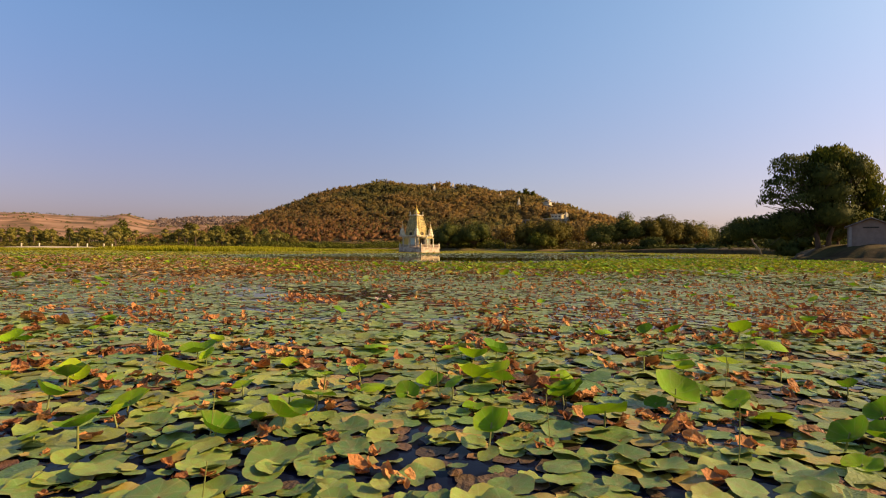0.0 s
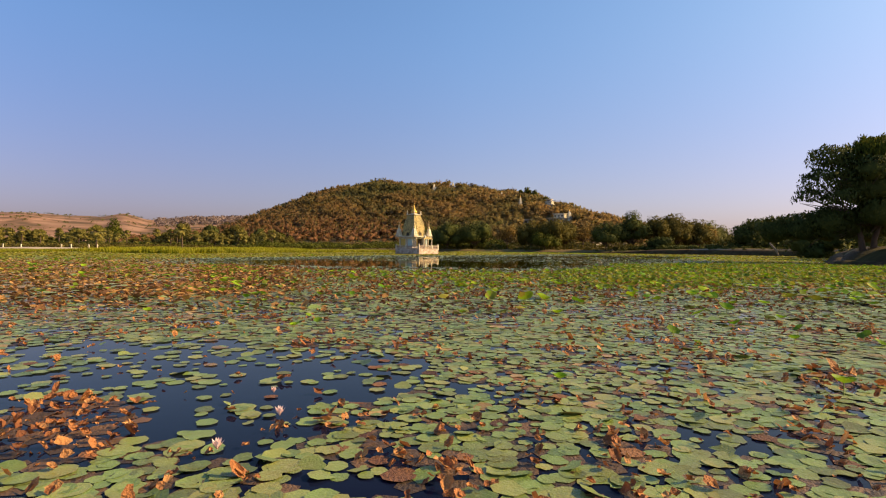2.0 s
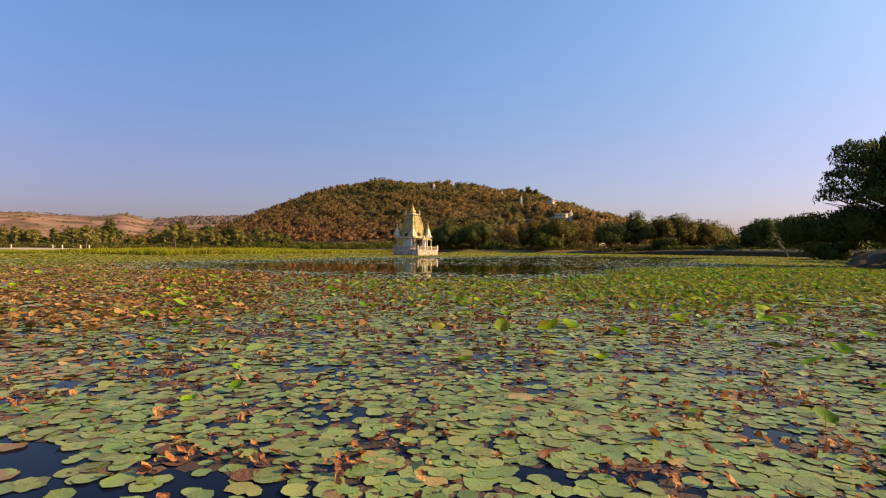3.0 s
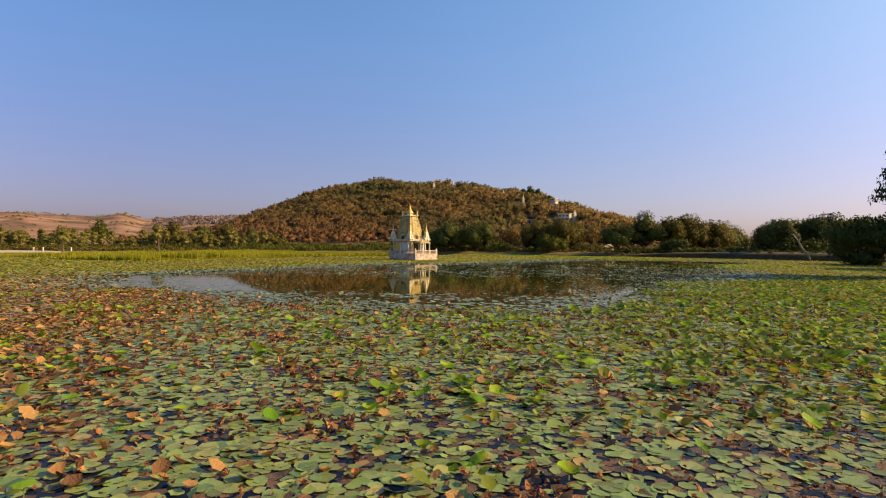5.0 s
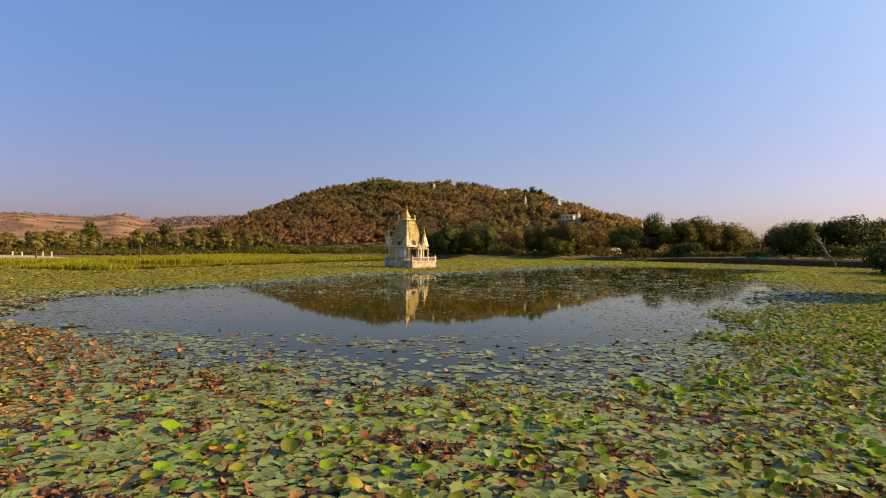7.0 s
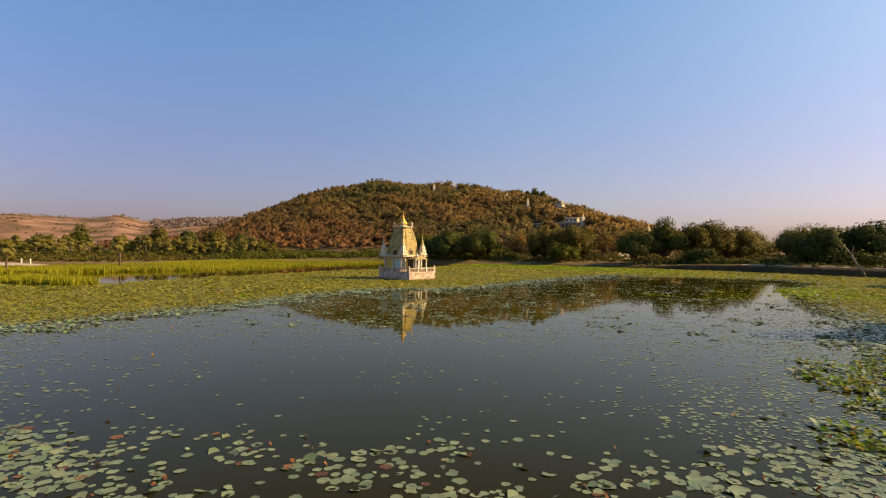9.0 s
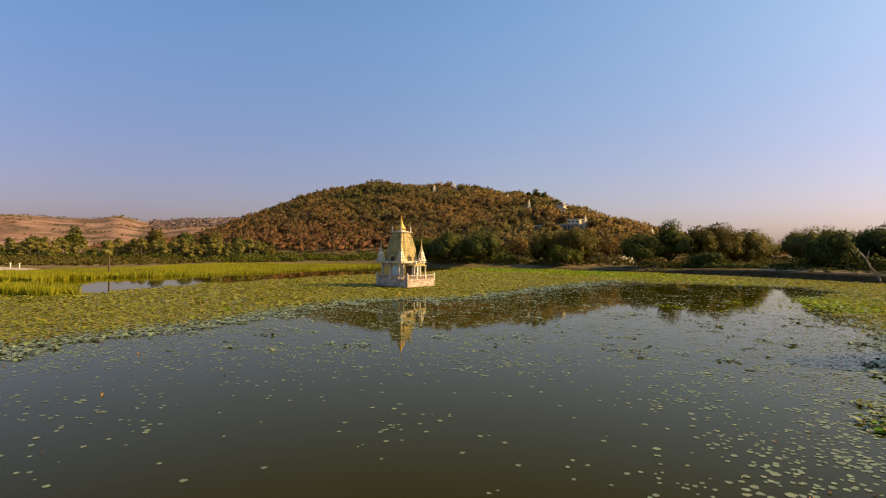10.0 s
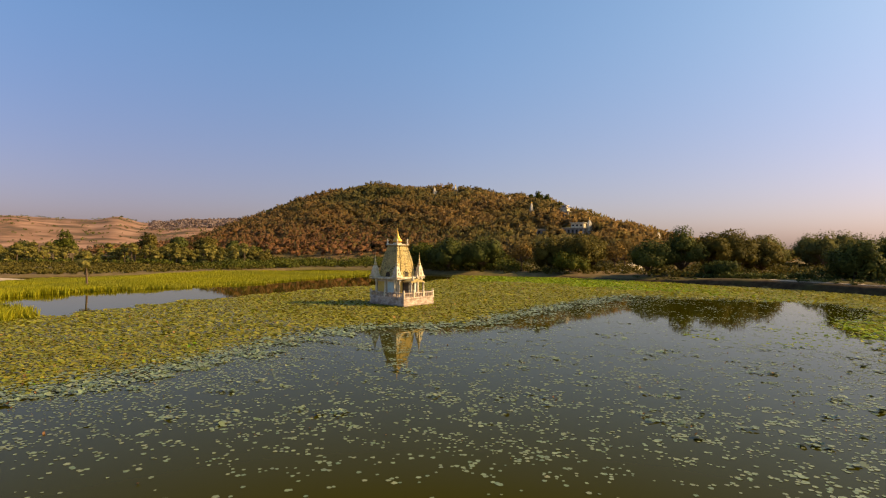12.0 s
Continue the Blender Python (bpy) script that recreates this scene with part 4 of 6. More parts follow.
def build_tall_tree(x, y):
    rng = np.random.default_rng(7)
    t = thing("tall_tree", pose(x, y, float(height(x, y)) - 0.1), "tall uneven drooping dark green tree beside the hut", "tree")
    lob = [(0.8, 0.3, 9.4, 2.9, 2.9, 2.3), (-2.6, 0.8, 8.2, 2.3, 2.4, 1.8), (-5.0, -0.4, 6.8, 1.9, 2.0, 1.4), (-5.5, 0.6, 5.4, 1.5, 1.7, 0.9), (0.2, 0.0, 6.4, 3.7, 3.6, 2.7),
           (4.0, 0.5, 7.8, 2.2, 2.4, 2.2), (4.9, -0.5, 5.6, 1.5, 1.8, 1.7), (-1.8, 1.4, 3.4, 3.2, 2.6, 2.0), (1.9, 1.6, 3.8, 2.4, 2.4, 1.9), (2.3, -1.8, 9.0, 1.6, 1.6, 1.6),
           (-1.0, -2.0, 8.0, 1.8, 1.8, 1.5), (5.3, 0.6, 6.9, 1.0, 1.2, 1.0), (-3.6, -1.4, 5.0, 1.7, 1.6, 1.1),
           (-3.4, 0.6, 3.5, 2.2, 2.2, 1.5), (3.6, 0.7, 3.9, 2.0, 2.0, 1.6), (0.3, -1.3, 4.3, 2.7, 2.4, 1.8),
           (-5.4, 2.0, 2.0, 2.6, 2.2, 1.7), (-2.9, 1.4, 1.8, 2.0, 2.0, 1.5), (-7.4, 3.4, 1.8, 2.2, 2.0, 1.6)]
    lob.append((-3.7, 0.3, 9.4, 2.2, 2.0, 1.4))
    lob = [(a, b, 0.97 * c + 0.25 - (0.75 if 3 < c < 4.5 else 0.0), d, e, f * 1.05) for a, b, c, d, e, f in lob]
    vs, fs = [], []
    for k, ox in enumerate((-0.45, 0.55)):
        fork = (ox * 2.0, 0.2 - 0.4 * k, 2.9)
        tube(vs, fs, [(ox, 0, -0.4), (ox * 1.3, 0.1, 1.2), fork], [0.34, 0.26, 0.20], 9)
        for i, l in enumerate(lob):
            if i % 2 != k:
                continue
            mid = [(fork[j] + l[j]) / 2 + rng.uniform(-0.3, 0.3) for j in range(3)]
            tube(vs, fs, [fork, mid, l[:3]], [0.17, 0.11, 0.04], 6)
            for _ in range(4):
                d = rng.normal(size=3); d /= np.linalg.norm(d)
                e = [l[j] + d[j] * l[3] * 0.8 for j in range(3)]
                tube(vs, fs, [mid, [(mid[j] + e[j]) / 2 + rng.uniform(-.2, .2) for j in range(3)], e], [0.08, 0.05, 0.015], 5)
    part_me("trunk", mesh_from("trunk", vs, fs, BARK, smooth=True), t)
    willow = {0, 5, 6, 11, 14}                  # lighter hanging foliage on the sunny side and the top
    thin = {1, 2, 3, 12, 19}                           # open limbs with sky between them
    for name, which, fol, count, size, droop in (("crown", [i for i in range(len(lob)) if i not in willow], FOL_DARK, 20000, 0.17, 0.9),
                                                 ("hanging_crown", sorted(willow), FOL_WILLOW, 13000, 0.20, 2.4)):
        V, F = leaf_cloud(rng, [lob[i] for i in which], count, size, droop)
        V, F, N = [V], F.tolist(), [CLOUD[0]]
        base = len(V[0])
        for i in which:                            # dense inner foliage
            if i in thin:
                continue
            l = lob[i]
            V.append(np.array(l[:3]) + ICO[0] * rng.uniform(0.5, 0.82, (len(ICO[0]), 1)) * np.array(l[3:])); N.append(ICO[0])
            F += [[base + j for j in f] for f in ICO[1]]
            base += len(ICO[0])
        part_me(name, puff(mesh_from(name, np.vstack(V), F, fol), np.vstack(N)), t, "" if name == "crown" else "lighter green hanging sprays")


build_tall_tree(41.4, 66.5)


def build_leaning_tree():
    """Bare pale trunk that leans over the bank."""
    t = thing("leaning_tree", pose(70.6, 134.5, float(height(70.6, 134.5)) - 0.1), "bare pale leaning trunk of a dead tree on the bank", "tree")
    vs, fs = [], []
    tube(vs, fs, [(0, 0, -0.3), (-0.6, 0.1, 1.4), (-1.9, 0.2, 3.0), (-2.5, 0.3, 4.4), (-3.6, 0.3, 5.6)], [0.34, 0.26, 0.20, 0.15, 0.08], 8)
    part_me("trunk", mesh_from("trunk", vs, fs, PALEBARK, smooth=True), t)
    for e in ((-4.2, 1.0, 6.1), (-2.7, -0.6, 5.9)):
        vs, fs = [], []
        b = (-2.4, 0.3, 4.2)
        tube(vs, fs, [b, [(b[j] + e[j]) / 2 + (0.15, -0.1, 0.3)[j] for j in range(3)], e], [0.13, 0.09, 0.03], 6)
        part_me("branch", mesh_from("branch", vs, fs, PALEBARK, smooth=True), t)


build_leaning_tree()


def build_palm(name, m, tall, seed, label, fronds=30, length=2.0):
    rng = np.random.default_rng(seed)
    t = thing(name, m, label, "palm tree", "palms along the shore")
    vs, fs = [], []
    bend = rng.uniform(-0.3, 0.3, 2)
    pts = [(bend[0] * (k / 5) ** 2, bend[1] * (k / 5) ** 2, -0.2 + (tall + 0.2) * k / 5) for k in range(6)]
    tube(vs, fs, pts, [0.24, 0.19, 0.17, 0.16, 0.17, 0.2], 8)
    part_me("trunk", mesh_from("trunk", vs, fs, BARK, smooth=True), t)
    vs, fs = [], []
    top = Vector(pts[-1])
    for i in range(fronds):
        a = 2.4 * i + rng.uniform(-0.3, 0.3)
        el = 1.45 - 2.5 * i / fronds + rng.uniform(-0.15, 0.15)
        d = Vector((math.cos(a) * math.cos(el), math.sin(a) * math.cos(el), math.sin(el)))
        stem = length * rng.uniform(0.34, 0.56)
        b = len(vs)
        hub = top + d * stem
        tube(vs, fs, [top, top + d * stem * 0.5 + Vector((0, 0, 0.05)), hub], [0.03, 0.025, 0.02], 4)
        side = d.cross(Vector((0, 0, 1))).normalized() if abs(d.z) < 0.98 else Vector((1, 0, 0))
        nr = side.cross(d)
        face = (d * 0.62 + nr * (0.78 if el > 0.1 else -0.78)).normalized()
        for j in range(11):                       # stiff fan of narrow blades
            w = (j - 5) / 5 * 1.35
            q = (face * math.cos(w) + side * math.sin(w)).normalized()
            L = length * 0.55 * rng.uniform(0.8, 1.1)
            x = side.cross(face).cross(q).normalized() * 0.042 * length
            tip = hub + q * L + Vector((0, 0, -0.12 * L)) + d * rng.uniform(-0.1, 0.1)
            mid = hub + q * L * 0.55
            b = len(vs)
            vs += [tuple(hub), tuple(mid + x), tuple(tip), tuple(mid - x)]
            fs.append((b, b + 1, b + 2, b + 3))
    part_me("crown", mesh_from("crown", vs, fs, FROND), t)
    return t


def place_palms():
    rng = np.random.default_rng(11)
    kinds = [build_palm("palm_tree", pose(-150 - 9 * k, 262 + 3 * k, float(height(-150 - 9 * k, 262 + 3 * k))), h, 30 + k,
                        "fan palm with grey trunk in the shore grove") for k, h in enumerate((3.2, 4.2, 1.9, 5.2))]
    for k in range(340):
        x = rng.uniform(-225, -84)
        y = 236 + rng.uniform(-4, 26) + 0.10 * (x + 150)
        if -160 < x < -140 and rng.random() < 0.75 or -182 < x < -172 and rng.random() < .5:
            continue
        s = rng.uniform(0.8, 1.25)
        c = copy_thing(kinds[int(rng.integers(4))], pose(x, y, float(height(x, y)), 0, 0, rng.uniform(0, 360)) @ Matrix.Diagonal((s, s, s, 1)))
        c.scale = (s, s, s)
    # single palms standing in the reeds at the water
    for k, (x, y, h) in enumerate(((-69.5, 137, 5.4), (-84, 127, 4.6))):
        build_palm("reed_palm", pose(x, y, -0.2), h, 60 + k, "single fan palm with dark trunk standing at the reed edge", fronds=28, length=2.0)


place_palms()
for i, (x, y, tall, wide, fol) in enumerate(((-172, 262, 13.5, 6.5, FOL_GREEN), (-118, 275, 9, 7, FOL_OLIVE), (-104, 272, 8, 5, FOL_DARK), (-196, 268, 9, 6, FOL_DARK),
                                             (-150, 285, 11, 7, FOL_OLIVE), (-90, 262, 7, 5, FOL_GREEN), (-132, 278, 9, 6, FOL_DARK), (-82, 250, 5, 5, FOL_OLIVE))):
    build_tree("grove_tree", x, y, tall, wide, 300 + i, fol, "rounded bushy tree behind the palm grove", count=1500, leaf=0.6, clear=0.1, group="trees behind the palms")


def build_woods():
    """The dry scrub forest over the hill and far slopes, too many to count."""
    rng = np.random.default_rng(5)
    Vs, Fs, Ns, base, crowns = [], [], [], 0, []
    x = rng.uniform(-270, 150, 22000); y = rng.uniform(215, 445, 22000)
    h0 = height(x, y)
    yc = 420 - 120 * smooth01(0, 80, x)
    sd = poly_sd(x, y, LAKE)
    keep = (h0 > 2.6) & (y < yc + 12) & (sd > 14)
    keep &= rng.random(len(x)) < np.clip(0.25 + smooth01(2, 9, h0), 0, 1)
    for bx, by, br in ((43.6, 283.5, 6), (44.9, 312, 3.5), (29.8, 323, 3), (-12.4, 415, 3), (50.4, 281.5, 3), (29.8, 288, 3.5), (-9.6, 396, 4), (-26, 404, 3), (21.3, 364, 3), (76.1, 270.5, 3)):
        keep &= ~((np.abs(x - bx) < br) & (y < by + br) & (y > by - br - (14 if by > 370 else 9)))
    x, y, h0 = x[keep][:9400], y[keep][:9400], h0[keep][:9400]
    for px, py, pz in zip(x, y, h0):
        tall = 2.2 + 3.4 * rng.random() ** 1.4
        w = tall * rng.uniform(0.46, 0.74)
        k = 27
        crowns.append((px, py, pz, tall, w))
        d = rng.normal(size=(k, 3)); d /= np.linalg.norm(d, axis=1, keepdims=True)
        d[:, 2] = np.abs(d[:, 2]) * np.sign(rng.uniform(-0.4, 1, k))
        P = np.array([px, py, pz + tall * 0.56]) + d * np.array([w, w, tall * 0.42]) * rng.uniform(0.45, 1.08, (k, 1))
        u = d + rng.normal(0, 0.75, (k, 3)) + np.array([0, 0, 0.15]); u /= np.linalg.norm(u, axis=1, keepdims=True)
        v = np.cross(u, rng.normal(size=(k, 3))); v /= np.linalg.norm(v, axis=1, keepdims=True) + 1e-9
        s = tall * 0.185 * rng.uniform(0.5, 1.3, (k, 1))
        b = s * rng.uniform(0.22, 0.6, (k, 1))
        Vs.append(np.stack([P - u * s, P - v * b, P + u * s, P + v * b], 1).reshape(-1, 3))
        Ns.append(np.repeat(0.30 * d + rng.normal(0, 0.10, (k, 3)) + np.array([0.12, -0.30, 0.45]), 4, 0))
        Fs.append(base + np.arange(k)[:, None] * 4 + np.arange(4)[None])
        base += 4 * k
    # twiggy inner mass of each crown
    cv, cf = ico(1)
    faces = np.vstack(Fs).tolist()
    for px, py, pz, tall, w in crowns:
        lump = cv * rng.uniform(0.30, 0.68, (len(cv), 1)) * np.array([w, w, tall * 0.40])
        Vs.append(lump + np.array([px, py, pz + tall * 0.55])); Ns.append(0.5 * cv + np.array([0.12, -0.30, 0.45]))
        faces += [[base + i for i in f] for f in cf]
        base += len(cv)
    me = mesh_from("hill_woods", np.vstack(Vs), faces, WOODS)
    puff(me, np.vstack(Ns))
    tagged(new("hill_woods", me), "dry brown and olive scrub forest covering the hill", "forest", kind="stuff")


build_woods()


def build_far_scrub():
    """Scattered trees on the distant bare ridges, their colours paled to stand for haze."""
    rng = np.random.default_rng(9)
    a = np.radians(rng.uniform(-48, -14, 2600)); r = rng.uniform(560, 1620, 2600)
    x, y = r * np.sin(a), r * np.cos(a)
    k = (waves(x, y, 170, 4) + 0.6 * waves(x, y, 60, 6) + rng.normal(0, 0.35, len(x)) + 1.1 * smooth01(0.555, 0.52, -a)) > 0.25
    x, y = x[k], y[k]
    V, F, base = [], [], 0
    for px, py, pz in zip(x, y, height(x, y)):
        t = rng.uniform(1.2, 3.8)
        v, f = leaf_cloud(rng, [(px, py, pz + t * 0.5, t * 0.8, t * 0.8, t * 0.55)], 12, t * 0.42)
        V.append(v); F.append(f + base); base += len(v)
    n = len(V)
    a = np.radians(rng.uniform(-30.5, -17, 1700)); r = rng.uniform(1150, 1640, 1700)    # bare woods over the farther ridge, haze put into their purple-grey
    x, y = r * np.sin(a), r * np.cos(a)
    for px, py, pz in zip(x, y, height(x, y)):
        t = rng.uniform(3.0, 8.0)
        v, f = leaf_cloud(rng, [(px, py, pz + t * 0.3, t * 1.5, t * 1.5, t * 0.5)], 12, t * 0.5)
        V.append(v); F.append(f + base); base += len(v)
    me = mesh_from("far_scrub", np.vstack(V), np.vstack(F), FOL_HAZED)
    me.materials.append(HAZED_WOODS)
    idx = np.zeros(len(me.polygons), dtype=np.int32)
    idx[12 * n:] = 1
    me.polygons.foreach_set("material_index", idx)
    tagged(new("far_scrub", me), "scattered scrub on the distant bare ridges, paled as by haze", "shrubs", kind="stuff")


build_far_scrub()


def build_shrubs():
    """Low green scrub along the far shore."""
    rng = np.random.default_rng(6)
    spots = []
    for _ in range(1500):
        spots.append((rng.uniform(-230, -62), rng.uniform(120, 244), rng.uniform(0.4, 1.2)))
    for _ in range(260):
        spots.append((rng.uniform(-70, 50), rng.uniform(188, 232), rng.uniform(0.3, 0.8)))
    for _ in range(500):
        spots.append((rng.uniform(-20, 130), rng.uniform(170, 250), rng.uniform(0.8, 3.0)))
    for _ in range(420):
        spots.append((rng.uniform(-160, -88), rng.uniform(166, 236), rng.uniform(0.35, 0.95)))
    V, F, base = [], [], 0
    X = np.array(spots)
    sd = poly_sd(X[:, 0], X[:, 1], LAKE)
    H = height(X[:, 0], X[:, 1])
    for (x, y, t), d, h in zip(spots, sd, H):
        if d < 2.5 or d > 75 and x < -20:
            continue
        lob = [(x, y, h + t * 0.4, t * 1.2, t * 1.0, t * 0.6), (x + t, y, h + t * 0.3, t * 0.9, t * 0.9, t * 0.45)]
        v, f = leaf_cloud(rng, lob, 22 if t < 1 else 50, 0.44)
        V.append(v); F.append(f + base); base += len(v)
    me = mesh_from("shore_scrub", np.vstack(V), np.vstack(F), FOL_OLIVE)
    tagged(new("shore_scrub", me), "low olive-green scrub along the far lake shore", "shrubs", kind="stuff")
    # dense green bushes behind the far sandy shore and under the palms
    V, F, N, base = [], [], [], 0
    for k in range(760):
        x, y, t = (rng.uniform(-84, 12), rng.uniform(200, 266), rng.uniform(1.5, 3.2)) if k < 470 else (rng.uniform(-225, -80), rng.uniform(228, 268), rng.uniform(0.9, 2.2))
        if float(poly_sd(np.array([x]), np.array([y]), LAKE)[0]) < 5:
            continue
        h = float(height(x, y))
        v, g = leaf_cloud(rng, [(x, y, h + t * 0.4, t * 1.5, t * 1.2, t * 0.65), (x + t, y, h + t * 0.3, t * 1.1, t, t * 0.5)], 80, 0.42)
        V.append(v); F.append(g + base); N.append(CLOUD[0]); base += len(v)
    me = puff(mesh_from("green_scrub", np.vstack(V), np.vstack(F), FOL_GREEN), np.vstack(N))
    tagged(new("green_scrub", me), "dense dark green bushes behind the sandy far shore", "shrubs", kind="stuff")
    # dark bushes and dry weeds along the right-hand bank
    V, F, N, base = [], [], [], 0
    rim = [(38, 178), (50, 164), (61, 152), (69.5, 138), (79, 122), (63, 98), (47, 80)]
    for k in range(len(rim) - 1):
        (x0, y0), (x1, y1) = rim[k], rim[k + 1]
        for _ in range(26 if k < 2 else 60):
            f, o = rng.random(), rng.uniform(0.3, 4.5) if rng.random() < 0.55 else rng.uniform(9, 26)
            x, y = x0 + (x1 - x0) * f + o * 0.8, y0 + (y1 - y0) * f + o * 0.6
            if k < 2:
                o = rng.uniform(0.4, 1.6) if rng.random() < 0.4 else rng.uniform(6.0, 10.0)
                x, y = x0 + (x1 - x0) * f + o * 0.8, y0 + (y1 - y0) * f + o * 0.6
            t = (rng.uniform(0.2, 0.5) if o < 2 else rng.uniform(0.5, 1.6)) if k < 2 else rng.uniform(0.2, 0.55) if o < 6 else rng.uniform(1.4, 3.6)
            h = max(float(height(x, y)), 0.25 + 0.5 * o if o < 2 else 0)
            v, g = leaf_cloud(rng, [(x, y, h + t * 0.35, t * 1.2, t, t * 0.6), (x + t, y - t * 0.4, h + t * 0.3, t, t, t * 0.5)], 40 if t < 1 else 110, 0.2 if t < 1 else 0.36)
            V.append(v); F.append(g + base); N.append(CLOUD[0]); base += len(v)
    me = puff(mesh_from("bank_scrub", np.vstack(V), np.vstack(F), FOL_DARK), np.vstack(N))
    tagged(new("bank_scrub", me), "dark bushes and weeds along the earth bank", "shrubs", kind="stuff")


build_shrubs()


def build_reeds():
    rng = np.random.default_rng(8)
    n = 1100000
    x = rng.uniform(-150, -20, n); y = rng.uniform(50, 235, n)
    front = np.interp(x, [-150, -95, -69.4, -64, -57.5, -47, -44, -40, -20], [60, 92, 120, 131, 141, 148, 156, 172, 204]) + 3.5 * waves(x, y, 16, 4) + 2.5 * waves(x, y, 5, 5)
    sd = poly_sd(x, y, LAKE)
    keep = (y > front) & (sd < 7 + 3 * waves(x, y, 9, 3)) & (y < front + 112)
    patch = poly_sd(x, y, [(-62, 98), (-48, 95), (-46.5, 98.5), (-50, 102), (-62, 108)]) < 0.8 * waves(x, y, 4, 2)
    keep &= np.hypot((x + 123) / 26, (y - 158) / 11) > 1 + 0.2 * waves(x, y, 7, 1)
    keep &= x < np.interp(y, [140, 150, 163, 185, 212, 235], [-42, -44, -42, -30, -26, -40]) + 3 * waves(x, y, 10, 7)
    keep &= y < np.interp(x, [-150, -115, -95, -88, -70, -55, -35], [146, 155, 166, 180, 194, 206, 214]) + 3 * waves(x, y, 13, 9)
    keep |= patch
    thin = smooth01(-66, -50, x) * smooth01(-0.35, 0.25, waves(x, y, 12, 11) + 0.5 * waves(x, y, 4, 12))
    keep &= (rng.random(n) < np.where(y < front + 8, 1.0, 0.6) * (1 - 0.85 * thin)) | patch
    x, y = x[keep], y[keep]
    m = len(x)
    h = rng.uniform(0.9, 1.3, m) * (1 + 0.25 * waves(x, y, 11, 6))
    h *= (1 - 0.6 * smooth01(-72, -88, x)) * (1 - 0.4 * smooth01(-66, -50, x) * ~patch[keep])
    a = rng.uniform(0, 2 * np.pi, m)
    w = rng.uniform(0.05, 0.12, m)
    lx, ly = rng.normal(0, 0.22, m), rng.normal(0, 0.22, m)
    z = np.maximum(height(x, y), -0.1) - 0.05
    h = h + z
    V = np.stack([np.stack([x - w * np.cos(a), y - w * np.sin(a), z], -1), np.stack([x + w * np.cos(a), y + w * np.sin(a), z], -1),
                  np.stack([x + lx, y + ly, h], -1)], 1).reshape(-1, 3)
    F = np.arange(3 * m).reshape(-1, 3)
    me = mesh_from("reed_bed", V, F, REED)
    tagged(new("reed_bed", me), "bright yellow-green reeds growing out of the shallows", "reeds", kind="stuff")


build_reeds()

# ---- hut, posts, hill buildings ----


def build_hut():
    z = 1.75
    t = thing("lakeside_hut", pose(42.4, 60.6, z, 0, 0, -34) @ Matrix.Diagonal((0.86, 0.9, 0.98, 1)), "small grey plastered hut with a sheet roof beside the tall tree", "hut")
    bm = bmesh.new()
    box(bm, 0, 0, -1.6, 4.4, 4.6, 3.5, 0.02)
    vs = [bm.verts.new(p) for p in ((-2.2, -2.3, 1.9), (2.2, -2.3, 1.9), (0, -2.3, 2.75), (-2.2, 2.3, 1.9), (2.2, 2.3, 1.9), (0, 2.3, 2.75))]
    for f in ((0, 1, 2), (3, 5, 4), (0, 2, 5, 3), (1, 4, 5, 2)):
        bm.faces.new([vs[i] for i in f])
    part("wall", bm, HUTWALL, t)
    for s in (-1, 1):
        bm = bmesh.new()
        box(bm, 0, 0, 0, 2.75, 5.4, 0.07, 0.01)
        bm.transform(Matrix.Translation((s * 1.24, 0, 2.32)) @ Matrix.Rotation(s * radians(21.2), 4, "Y"))
        part("roof_sheet", bm, TIN, t, "weathered grey roofing sheet")
    # slot drawn as a dark strip on the wall, its shade in the colour
    bm = bmesh.new()
    box(bm, 0, -2.32, 1.75, 1.5, 0.05, 0.14)
    part("vent_slot", bm, SHADE, t)
    for x in (-1.95, 1.95):
        bm = bmesh.new()
        box(bm, x, -2.36, -1.6, 0.3, 0.16, 3.48, 0.02)
        part("pier", bm, STONE, t)
    t2 = thing("fence_post", pose(43.0, 55.5, float(height(43.0, 55.5)) - 0.1, 0, 4, 0), "short pale post standing in front of the hut", "post")
    bm = bmesh.new()
    lathe(bm, 0, 0, [(0.10, -0.2), (0.09, 0.8), (0.07, 1.15)], 8)
    part("shaft", bm, PALEBARK, t2)


build_hut()


def build_sand_bar():
    """Low pale sand bar in the shallows by the far shore."""
    V, F = [], []
    n, rings = 40, 7
    for r in range(rings + 1):
        f = r / rings
        for k in range(n):
            a = 2 * math.pi * k / n
            w = 1 + 0.12 * math.sin(3 * a + 1) + 0.08 * math.sin(7 * a)
            V.append((-123 + 24 * f * w * math.cos(a), 158 + 9 * f * w * math.sin(a), 0.62 - 0.95 * f ** 2.5 + 0.08 * math.sin(5 * a + 4 * f)))
    for r in range(rings):
        for k in range(n):
            j = (k + 1) % n
            F.append((r * n + k, (r + 1) * n + k, (r + 1) * n + j, r * n + j))
    tagged(new("sand_bar", mesh_from("sand_bar", V, F, SAND, smooth=True)), "low pale sand bar by the far shore", "sand", kind="structure")


build_sand_bar()


